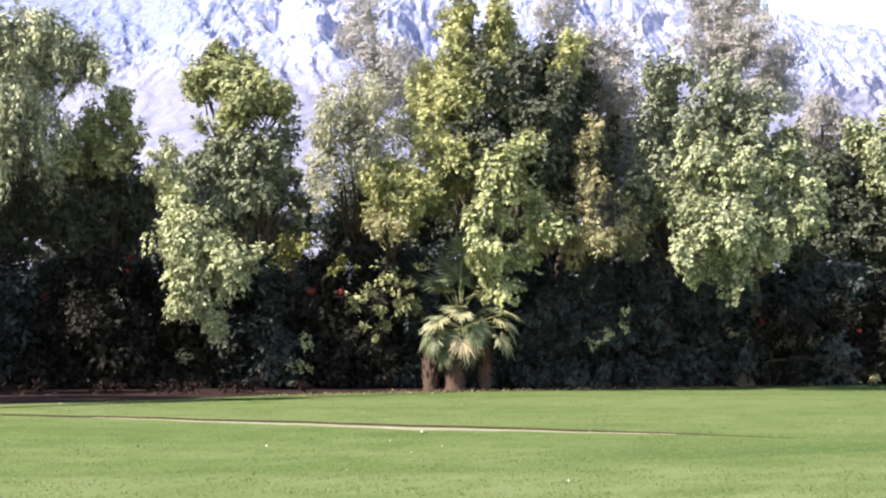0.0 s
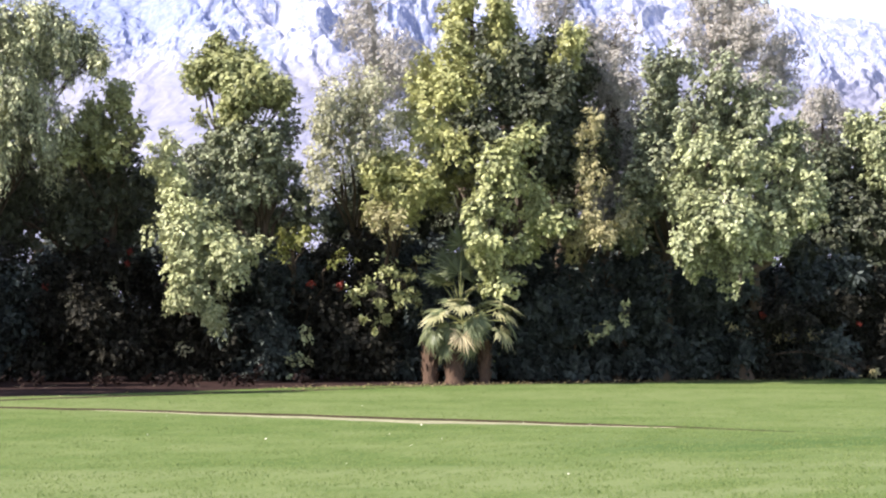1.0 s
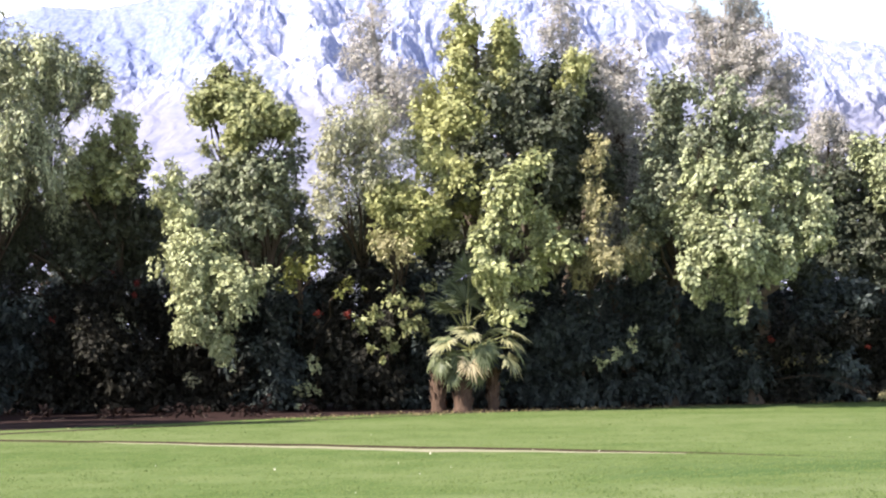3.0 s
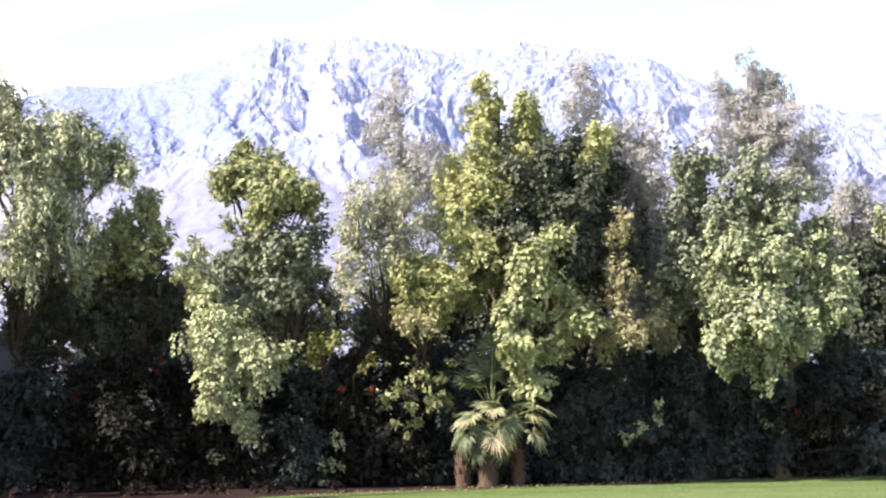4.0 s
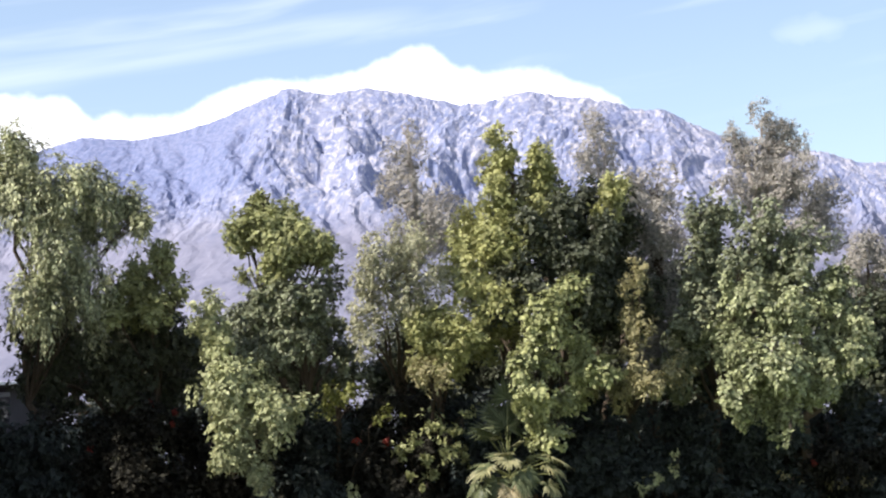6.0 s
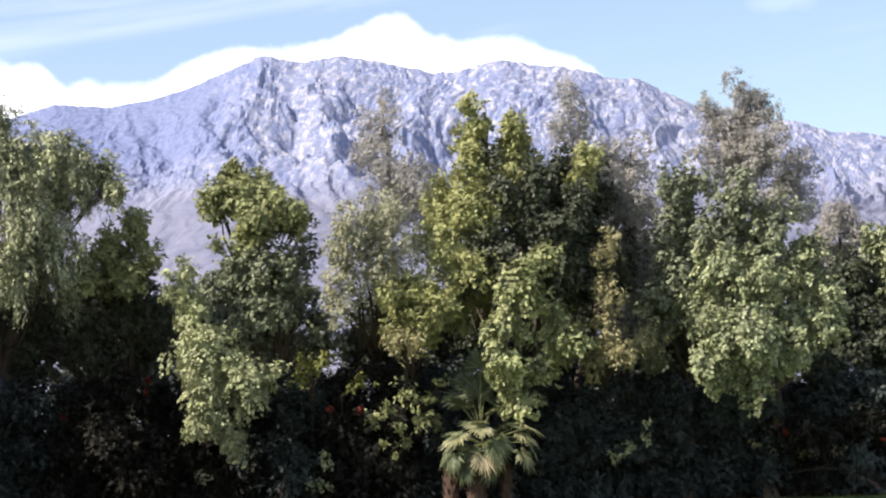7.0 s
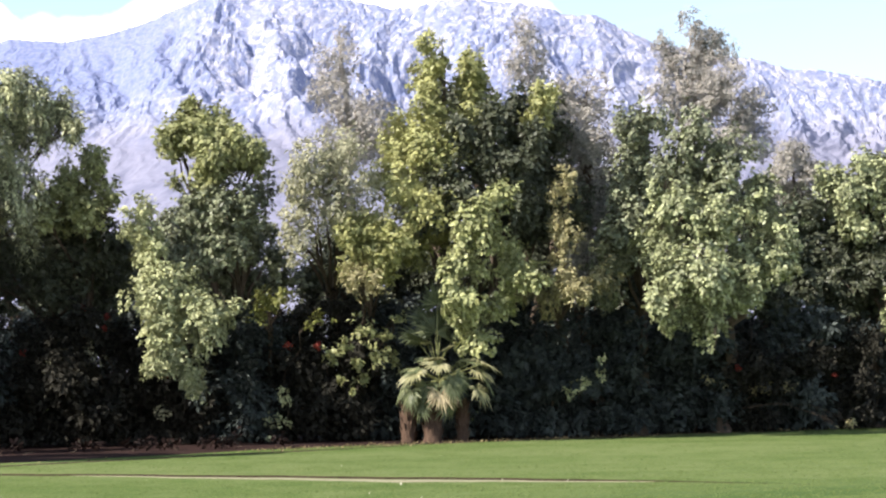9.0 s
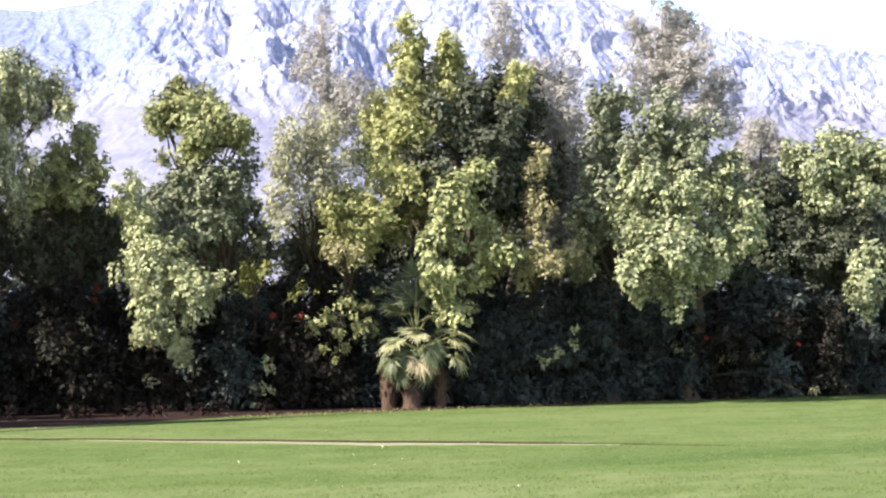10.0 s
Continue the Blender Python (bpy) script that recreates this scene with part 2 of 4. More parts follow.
def rock_material():
    m, n, out, p = material("granite")
    geo = n.add("ShaderNodeNewGeometry")
    pos = geo.outputs["Position"]
    sep = n.add("ShaderNodeSeparateXYZ")
    n.link(geo.outputs["Normal"], sep.inputs[0])
    big, mid, fine = n.noise(pos, 0.004, 5.0), n.noise(pos, 0.025, 6.0, 0.65), n.noise(pos, 0.10, 5.0, 0.7)
    fac = n.math("ADD", n.math("MULTIPLY", big, 0.35), n.math("ADD", n.math("MULTIPLY", mid, 0.30), n.math("MULTIPLY", fine, 0.35)))
    # the blue in these rock tones, here and below, is distance haze
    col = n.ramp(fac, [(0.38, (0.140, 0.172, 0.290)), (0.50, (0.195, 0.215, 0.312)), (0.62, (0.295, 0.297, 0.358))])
    place = n.add("ShaderNodeSeparateXYZ")
    n.link(pos, place.inputs[0])
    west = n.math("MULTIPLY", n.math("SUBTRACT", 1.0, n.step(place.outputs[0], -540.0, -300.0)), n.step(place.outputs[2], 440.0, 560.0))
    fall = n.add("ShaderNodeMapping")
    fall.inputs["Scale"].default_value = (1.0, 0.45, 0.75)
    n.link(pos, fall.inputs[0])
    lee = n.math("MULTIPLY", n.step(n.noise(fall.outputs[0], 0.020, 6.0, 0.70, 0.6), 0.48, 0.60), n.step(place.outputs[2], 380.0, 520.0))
    # scrub tone that also paints blue shade into gullies and west flank
    scrub_shade = n.math("MAXIMUM", n.math("MULTIPLY", lee, 0.75), n.math("MULTIPLY", west, 0.85))
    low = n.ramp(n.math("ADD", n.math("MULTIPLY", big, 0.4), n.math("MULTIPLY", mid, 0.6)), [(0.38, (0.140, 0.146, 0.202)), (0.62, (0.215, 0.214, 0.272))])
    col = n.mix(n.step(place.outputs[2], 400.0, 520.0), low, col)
    col = n.mix(scrub_shade, col, n.mix(n.step(fine, 0.35, 0.65), (0.120, 0.148, 0.262), (0.180, 0.205, 0.325)))
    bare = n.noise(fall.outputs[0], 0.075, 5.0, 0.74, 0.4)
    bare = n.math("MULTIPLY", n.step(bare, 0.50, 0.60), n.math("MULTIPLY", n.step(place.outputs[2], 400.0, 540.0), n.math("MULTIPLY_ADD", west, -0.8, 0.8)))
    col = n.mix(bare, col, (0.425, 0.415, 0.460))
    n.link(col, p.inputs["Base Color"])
    p.inputs["Roughness"].default_value = 0.95
    p.inputs["Specular IOR Level"].default_value = 0.1
    relief = n.math("MULTIPLY_ADD", n.step(place.outputs[2], 380.0, 560.0), 0.88, 0.12)
    bumped(n, p, n.math("MULTIPLY", relief, n.math("ADD", n.math("MULTIPLY", mid, 1.0), n.math("MULTIPLY", fine, 0.4))), 0.35, 6.0)
    n.link(p.outputs[0], out.inputs[0])
    return m


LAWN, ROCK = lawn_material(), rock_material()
GRASS_BLADE = leaf_material("grass_blade", (0.058, 0.090, 0.026), (0.088, 0.120, 0.036), (0.130, 0.166, 0.060), 0.75, 0.3, 0.5)

# ---- mesh helpers ----


def mesh_of(name, verts, faces, mat, smooth=True):
    """A mesh from arrays; faces is an array of quads or of triangles, or a list of both."""
    me = bpy.data.meshes.new(name)
    if isinstance(faces, np.ndarray):
        k = faces.shape[1]
        me.vertices.add(len(verts))
        me.vertices.foreach_set("co", np.asarray(verts, np.float32).ravel())
        me.loops.add(faces.size)
        me.loops.foreach_set("vertex_index", faces.astype(np.int32).ravel())
        me.polygons.add(len(faces))
        me.polygons.foreach_set("loop_start", np.arange(0, faces.size, k, dtype=np.int32))
        me.polygons.foreach_set("loop_total", np.full(len(faces), k, np.int32))
        me.update(calc_edges=True)
    else:
        me.from_pydata([tuple(v) for v in verts], [], [tuple(f) for f in faces])
    me.polygons.foreach_set("use_smooth", np.full(len(me.polygons), smooth))
    me.materials.append(mat)
    me.update()
    return me


def part(name, me, parent, label=""):
    ob = new(name, me)
    ob.parent = parent
    return tagged(ob, label)


def thing(name, place, label, category, group="", kind=""):
    ob = new(name)
    ob.location = place
    ob.empty_display_size = 0.2
    return tagged(ob, label, category, group, kind)


def tube(points, radii, sides=8):
    """A tapered round tube along points: vertices and quads."""
    pts = np.array(points, float)
    tang = np.gradient(pts, axis=0)
    tang /= np.linalg.norm(tang, axis=1)[:, None] + 1e-9
    side = np.cross(tang, (0.31, 0.95, 0.07))
    side /= np.linalg.norm(side, axis=1)[:, None] + 1e-9
    up = np.cross(tang, side)
    a = np.linspace(0, 2 * np.pi, sides, endpoint=False)
    ring = np.cos(a)[None, :, None] * side[:, None] + np.sin(a)[None, :, None] * up[:, None]
    verts = (pts[:, None] + ring * np.array(radii)[:, None, None]).reshape(-1, 3)
    i, j = np.meshgrid(np.arange(len(pts) - 1), np.arange(sides), indexing="ij")
    i, j = i.ravel(), j.ravel()
    k = (j + 1) % sides
    faces = np.stack([i * sides + j, i * sides + k, (i + 1) * sides + k, (i + 1) * sides + j], 1)
    return verts, faces


def bent(a, b, rng, sag=0.12, n=7):
    """A crooked line from a to b, rising first."""
    a, b = np.array(a, float), np.array(b, float)
    s = np.linspace(0, 1, n)[:, None]
    length = np.linalg.norm(b - a)
    line = a + (b - a) * s
    line[:, 2] += (np.sin(s[:, 0] * np.pi) * sag * length)
    wob = rng.normal(0, 0.016 * length, (n, 3))
    wob[0] = wob[-1] = 0
    return line + wob


# leaf length, breadth, leaves to a square metre of clump, hanging share, strand length, droop of the sprays, inner share
LEAF_KINDS = {
    "pepper": (0.125, 0.044, 360, 0.66, 1.10, 0.9, 0.35),
    "dark": (0.125, 0.076, 330, 0.14, 0.35, 0.3, 0.65),
    "laurel": (0.105, 0.060, 600, 0.05, 0.25, 0.0, 0.45),
    "pale": (0.098, 0.060, 520, 0.34, 0.55, 0.6, 0.35),
    "grey": (0.095, 0.044, 430, 0.20, 0.45, 0.3, 0.20),
    "dusty": (0.078, 0.034, 620, 0.15, 0.35, 0.2, 0.14),
    "olive": (0.10, 0.045, 360, 0.40, 0.45, 0.5, 0.25),
    "ivy": (0.105, 0.080, 420, 0.30, 0.40, 0.5, 0.40),
    "dull": (0.105, 0.078, 380, 0.25, 0.40, 0.4, 0.40),
    "vine": (0.125, 0.088, 330, 0.30, 0.45, 0.4, 0.45),
    "mid": (0.12, 0.070, 430, 0.12, 0.35, 0.2, 0.45),
    "rust": (0.15, 0.075, 200, 0.15, 0.35, 0.4, 0.45),
    "hedge": (0.17, 0.075, 200, 0.15, 0.35, 0.4, 0.45),
    "yellow": (0.12, 0.07, 260, 0.10, 0.30, 0.2, 0.20),
}
TALL = {"pepper": 1.5, "pale": 1.2, "laurel": 1.35, "mid": 1.1, "ivy": 1.1, "dark": 1.2, "grey": 1.3, "dusty": 1.2}


def unit(v):
    return v / (np.linalg.norm(v, axis=1)[:, None] + 1e-9)


def leaf_quads(at, face, along, length, breadth, rng):
    """Folded four-cornered leaves at the places, facing face, pointing along."""
    n = len(at)
    face = face / (np.linalg.norm(face, axis=1)[:, None] + 1e-9)
    along = along - face * np.sum(along * face, 1)[:, None]
    along /= np.linalg.norm(along, axis=1)[:, None] + 1e-9
    side = np.cross(face, along)
    size = rng.uniform(0.65, 1.3, (n, 1))
    l, b = along * size * length, side * size * breadth * 0.5
    fold = face * size * breadth * rng.uniform(-0.05, 0.28, (n, 1))
    v = np.stack([at, at + l * 0.45 + b + fold, at + l, at + l * 0.45 - b + fold], 1).reshape(-1, 3)
    return v, np.arange(4 * n).reshape(-1, 4)


def foliage(clumps, kind, rng, thin=1.0):
    """Leaves in sprays over the boughs of lumpy clumps (x, y, z, half breadth, half height), with hanging strands and a dense inside."""
    length, breadth, per, hang, strand, droop, inner = LEAF_KINDS[kind]
    tall, to_sun = TALL.get(kind, 1.0), np.array(sun_way())
    waves = [(unit(rng.normal(0, 1, (1, 3)))[0] * 2 * np.pi / size, rng.uniform(0, 6.28)) for size in (0.34, 0.42, 0.50, 0.60, 0.75, 0.95)]
    ats, faces, alongs = [], [], []
    for x, y, z, rx, rz in clumps:
        c, r = np.array((x, y, z)), np.array((rx, 0.85 * min(rx, 1.2 * rz), rz))
        mean = (rx * rx * rz) ** (1 / 3)
        area = 4 * np.pi * mean * mean
        boughs = int(np.clip(4 + 1.6 * area, 4, 16))
        d0 = unit(rng.normal(0, 1, (boughs, 3)))
        mid = c + d0 * r * rng.uniform(0.25, 0.74, (boughs, 1))
        big = np.minimum(rng.uniform(0.24, 0.46, (boughs, 1)) * mean * rng.uniform(0.8, 1.2, (boughs, 3)) * (1.05, 1.05, tall), 0.55)
        # sprays: short shoots on the outside of a bough, their leaves all turned much the same way
        k = max(10, int(area * per * thin / 7))
        share = big.mean(1) ** 2
        own = rng.choice(boughs, k, p=share / share.sum())
        d = unit(rng.normal(0, 1, (k, 3)) + 0.55 * d0[own] + (0, 0, 0.30))
        reach = rng.uniform(0.72, 1.05, (k, 1)) + np.minimum(rng.exponential(0.30, (k, 1)), 0.8) * (rng.random((k, 1)) < 0.10)
        root = mid[own] + d * big[own] * reach
        lumps = sum(np.sin(root @ w + p) for w, p in waves) / 3.0
        root = root + d * (0.12 * lumps[:, None])
        keep = lumps > rng.normal(-0.15, 0.12, k)
        own, d, root, k = own[keep], d[keep], root[keep], int(keep.sum())
        axis = unit(0.9 * d + rng.normal(0, 0.45, (k, 3)) + (0, 0, 0.35 - 1.1 * droop))
        long = rng.uniform(0.6, 1.5, (k, 1)) * 1.25 * length
        hangs = (rng.random(k) < hang) & (d[:, 2] < 0.75)
        fall = unit(rng.normal(0, 0.13, (k, 3)) + (0, 0, -1.0))
        axis[hangs] = fall[hangs]
        long[hangs] = rng.uniform(0.35, 1.0, (hangs.sum(), 1)) * strand * min(1.0, 0.35 + 0.8 * mean)
        tone = unit(1.0 * d + 0.35 * d0[own] + 0.40 * to_sun + (0, 0, 0.25) + rng.normal(0, 0.30, (k, 3)))
        each = rng.integers(5, 13, k)
        each[hangs] = (each[hangs] * (0.8 + 1.8 * long[hangs, 0])).astype(int)
        pick = np.repeat(np.arange(k), each)
        count = len(pick)
        s = rng.random((count, 1))
        side = unit(np.cross(axis, tone))[pick] * np.where(rng.random((count, 1)) < 0.5, -1.0, 1.0)
        spread = np.where(hangs, 0.40, 1.0)[pick][:, None] * length
        at = root[pick] + axis[pick] * long[pick] * s + side * spread * rng.uniform(0.0, 0.75, (count, 1)) * (1.1 - 0.6 * s) + rng.normal(0, 0.16 * length, (count, 3))
        ats.append(at), faces.append(tone[pick] + rng.normal(0, 0.32, (count, 3)))
        alongs.append(axis[pick] + 0.8 * side + rng.normal(0, 0.35, (count, 3)) + (0, 0, -0.25 - 0.8 * droop))
        # the dense shaded inside of each bough
        m = int(area * per * thin * inner * 0.8)
        own = rng.choice(boughs, m, p=share / share.sum())
        q = unit(rng.normal(0, 1, (m, 3))) * rng.random((m, 1)) ** 0.4
        ats.append(mid[own] + q * big[own] * 0.72 - 0.25 * length), faces.append(rng.normal(0, 1, (m, 3))), alongs.append(rng.normal(0, 1, (m, 3)))
    at, face, along = np.concatenate(ats), np.concatenate(faces), np.concatenate(alongs)
    low = at[:, 2] > 0.12
    return leaf_quads(at[low], face[low], along[low], length, breadth, rng)


SEED = [100]


def tree(name, label, base, clumps, kind, girth=0.16, bark=None, thin=1.0, group="tree belt"):
    """A tree: a crooked tapered trunk, a limb to each clump of the crown, and the leaves."""
    SEED[0] += 1
    rng = np.random.default_rng(SEED[0])
    bx, by = base
    bark = bark or BARK
    root = thing(name, (bx, by, 0), label, "tree", group)
    local = [(x - bx, dy, z, rx, rz) for x, dy, z, rx, rz in clumps]
    top = max(local, key=lambda c: c[2])
    low = min(c[2] - c[4] for c in local)
    head = np.array((0.9 * top[0], 0.8 * top[1], top[2] + 0.3 * top[4]))
    line = bent((0, 0, -0.05), head, rng, 0.0, 12)
    up = line[:, 2] / head[2]
    line[:, 1] = head[1] * np.clip((up - 0.25) / 0.75, 0, 1) ** 1.2 + 0.3 * (line[:, 1] - head[1] * up)
    s = np.linspace(0, 1, 12)
    v, f = tube(line, girth * (1.25 * (1 - s) ** 0.8 + 0.12) + 0.12 * girth * np.exp(-s * 30), 10)
    part("trunk", mesh_of("trunk", v, f, bark), root)
    for x, y, z, rx, rz in local:
        start_z = max(2.9 if top[2] > 4 else 0.6, min(0.8 * z, z - 0.9 * (abs(x) + abs(y)) - 0.3))
        k = int(np.clip(np.searchsorted(line[:, 2], start_z), 1, 10))
        end = (x, y, z + 0.25 * rz)
        if np.linalg.norm(np.array(end) - line[k]) < 0.5:
            continue
        w = bent(line[k], end, rng, 0.10, 7)
        q = np.linspace(0, 1, 7)
        v, f = tube(w, girth * 0.42 * (1 - 0.8 * q), 6)
        part("limb", mesh_of("limb", v, f, bark), root)
        vs, fs, n0 = [], [], 0
        for _ in range(6):
            d = rng.normal(0, 1, 3)
            d /= np.linalg.norm(d)
            tip = np.array((x, y, z)) + d * (rx, rx * 0.8, rz) * 0.95
            v, f = tube(bent(w[4], tip, rng, 0.05, 4), girth * np.array((0.10, 0.08, 0.06, 0.03)), 4)
            vs.append(v), fs.append(f + n0)
            n0 += len(v)
        tagged(part("twig", mesh_of("twig", np.concatenate(vs), np.concatenate(fs), bark), root), kind="stuff")
    v, f = foliage(local, kind, rng, thin)
    part("crown", mesh_of("crown", v, f, LEAVES[kind], False), root)
    return root


# ---- ground ----
X0, X1 = -90.0, 90.0


def bank_line(x):
    """Where the far turf steps up over the near turf."""
    return 32.0 - 0.60 * np.clip(x, -14, 9) - 0.02 * np.clip(x, -14, 9) ** 2 + 0.07 * np.sin(2.1 * x) + 0.04 * np.sin(5.3 * x + 1)


def bank_height(x):
    return 0.034 * np.clip((6.0 - x) / 4.0, 0.0, 1.0)


def build_ground():
    xs = np.concatenate([[-4500, -1500, -400, -150], np.linspace(X0, -16, 20), np.linspace(-15, 15, 181), np.linspace(16, X1, 20), [150, 400, 1500, 4500]])
    off = np.concatenate([[-60, -40, -28], np.linspace(-20, -0.6, 40), [-0.3, -0.12, -0.04, 0.0, 0.02, 0.05, 0.12, 0.3], np.linspace(0.7, 22, 44), [30, 50, 110, 300, 900, 2200, 4700]])
    verts = np.zeros((len(xs), len(off), 3))
    for i, x in enumerate(xs):
        fade = np.clip(1 - (np.abs(off) - 20) / 20, 0, 1)
        verts[i, :, 0] = x
        verts[i, :, 1] = off + 32.0 + (bank_line(x) - 32.0) * fade
        rise = np.clip((off + 0.02) / 0.08, 0, 1)
        rise = rise * rise * (3 - 2 * rise)
        verts[i, :, 2] = bank_height(x) * rise * np.clip(1 - (off - 6) / 14, 0.0, 1)
    swell = 0.035 * np.sin(verts[..., 0] * 0.23 + 1.0) * np.sin(verts[..., 1] * 0.31 + verts[..., 0] * 0.07)
    near = (np.abs(verts[..., 0]) < 60) & (verts[..., 1] > 8) & (verts[..., 1] < 60)
    verts[..., 2] += swell * near
    nx, ny = len(xs), len(off)
    i, j = np.meshgrid(np.arange(nx - 1), np.arange(ny - 1), indexing="ij")
    a = (i * ny + j).ravel()
    faces = np.stack([a, a + ny, a + ny + 1, a + 1], 1)
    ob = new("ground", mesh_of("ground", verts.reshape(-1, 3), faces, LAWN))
    tagged(ob, "wide mown green lawn with a low turf bank", "lawn", kind="structure")
    return ob


ground = build_ground()


def ground_height(x, y):
    off = y - bank_line(x)
    rise = np.clip((off + 0.02) / 0.08, 0, 1)
    rise = rise * rise * (3 - 2 * rise)
    z = bank_height(x) * rise * np.clip(1 - (off - 6) / 14, 0.0, 1)
    return z + 0.035 * np.sin(x * 0.23 + 1.0) * np.sin(y * 0.31 + x * 0.07)


def strip(name, x, near, far, mat, lift, label, category, thick_rows=6):
    """A thin sheet over the lawn between two lines."""
    s = np.linspace(0, 1, thick_rows)
    xx = np.repeat(x[:, None], thick_rows, 1)
    yy = near[:, None] + (far - near)[:, None] * s
    zz = ground_height(xx, yy) + lift * np.sin(np.clip(s, 0.0, 1.0) * np.pi)[None] ** 0.3 - 0.004
    v = np.stack([xx, yy, zz], -1).reshape(-1, 3)
    i, j = np.meshgrid(np.arange(len(x) - 1), np.arange(thick_rows - 1), indexing="ij")
    a = (i * thick_rows + j).ravel()
    f = np.stack([a, a + thick_rows, a + thick_rows + 1, a + 1], 1)
    return tagged(new(name, mesh_of(name, v, f, mat)), label, category, kind="structure")


def bed_line(x):
    """The near edge of the planting bed."""
    return np.interp(x, [-40, -11, -8.65, -6.5, -3.7, 0.2, 2.6, 5.0, 11.3, 40], [31.0, 34.6, 37.4, 40.8, 44.0, 46.6, 48.9, 50.9, 54.0, 58.0])


def build_strips():
    rng = np.random.default_rng(8)
    x = np.linspace(-6.0, 3.4, 90)
    wide = 1.05 * np.clip((x + 5.6) / 5.0, 0.03, 1) * np.clip((3.4 - x) / 3.6, 0.01, 1) ** 1.3
    wide *= 1 + 0.12 * np.convolve(rng.normal(0, 1, 94), np.ones(5) / 5, "valid")
    far = bank_line(x) - 0.06
    strip("path", x, far - wide, far, SAND, 0.012, "narrow bare sandy path along the turf bank", "path")
    # face of the bank: soil and its shade in one colour
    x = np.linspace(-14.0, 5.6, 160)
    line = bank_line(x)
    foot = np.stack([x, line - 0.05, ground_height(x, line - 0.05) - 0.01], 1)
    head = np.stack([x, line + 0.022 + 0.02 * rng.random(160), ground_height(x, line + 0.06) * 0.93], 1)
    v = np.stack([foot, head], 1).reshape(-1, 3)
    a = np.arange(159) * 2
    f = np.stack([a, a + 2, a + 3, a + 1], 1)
    tagged(new("turf_edge", mesh_of("turf_edge", v, f, SOIL_SHADE)), "dark soil face of the turf bank, shade in its colour", "soil", kind="structure")
    x = np.linspace(-40, 40, 240)
    edge = bed_line(x)
    edge = edge + 0.35 * np.convolve(rng.normal(0, 1, 246), np.ones(7) / 7, "valid")
    strip("planting_bed", x, edge + 1.5 * np.clip((0.8 - x) / 2.5, 0, 1), np.full_like(x, 64.0), SOIL, 0.03, "reddish mulch bed under the hedge, darkened as in shade", "soil", 30)
    # dark strip standing in for the shadow line on the lawn
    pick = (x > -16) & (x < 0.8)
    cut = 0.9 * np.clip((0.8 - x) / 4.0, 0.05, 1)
    strip("bed_edge", x[pick], (edge - cut)[pick], (edge + 0.05)[pick], SOIL_SHADE, 0.012, "dark strip along the planting bed in place of a shadow line", "soil")


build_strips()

# ---- mountain ----
RIDGE_X = [-2600, -1500, -939, -871, -803, -690, -600, -549, -509, -441, -385, -317, -238, -148, -91, -47, -2, 44, 89, 145, 201, 257, 313, 358, 413, 479, 557, 679, 746, 812, 1200, 2600]
RIDGE_Z = [300, 500, 645, 661, 683, 676, 692, 705, 722, 751, 774, 757, 770, 757, 744, 732, 733, 746, 756, 745, 742, 731, 712, 714, 684, 655, 634, 622, 600, 599, 520, 300]

# depth, half breadth and line (x, y) from the crest down of the main gullies
GULLIES = [(49, 30, [(-362, 3975), (-324, 3850), (-284, 3716)]), (34, 21, [(-216, 3965), (-205, 3900), (-215, 3780)]), (35, 28, [(-440, 3760), (-345, 3660), (-300, 3600)]),
           (34, 24, [(30, 3950), (10, 3830), (-20, 3740)]), (37, 25, [(-80, 3985), (-112, 3880), (-150, 3760)]), (30, 21, [(305, 3965), (255, 3860), (190, 3760)]),
           (28, 20, [(215, 3965), (165, 3860), (110, 3780)]), (28, 21, [(425, 3960), (395, 3860), (340, 3760)]), (25, 24, [(-600, 3960), (-560, 3820), (-500, 3700)]),
           (34, 21, [(700, 3960), (680, 3850), (640, 3750)]), (28, 18, [(610, 3960), (590, 3870), (545, 3770)]), (25, 18, [(-480, 3950), (-462, 3870), (-470, 3790)])]


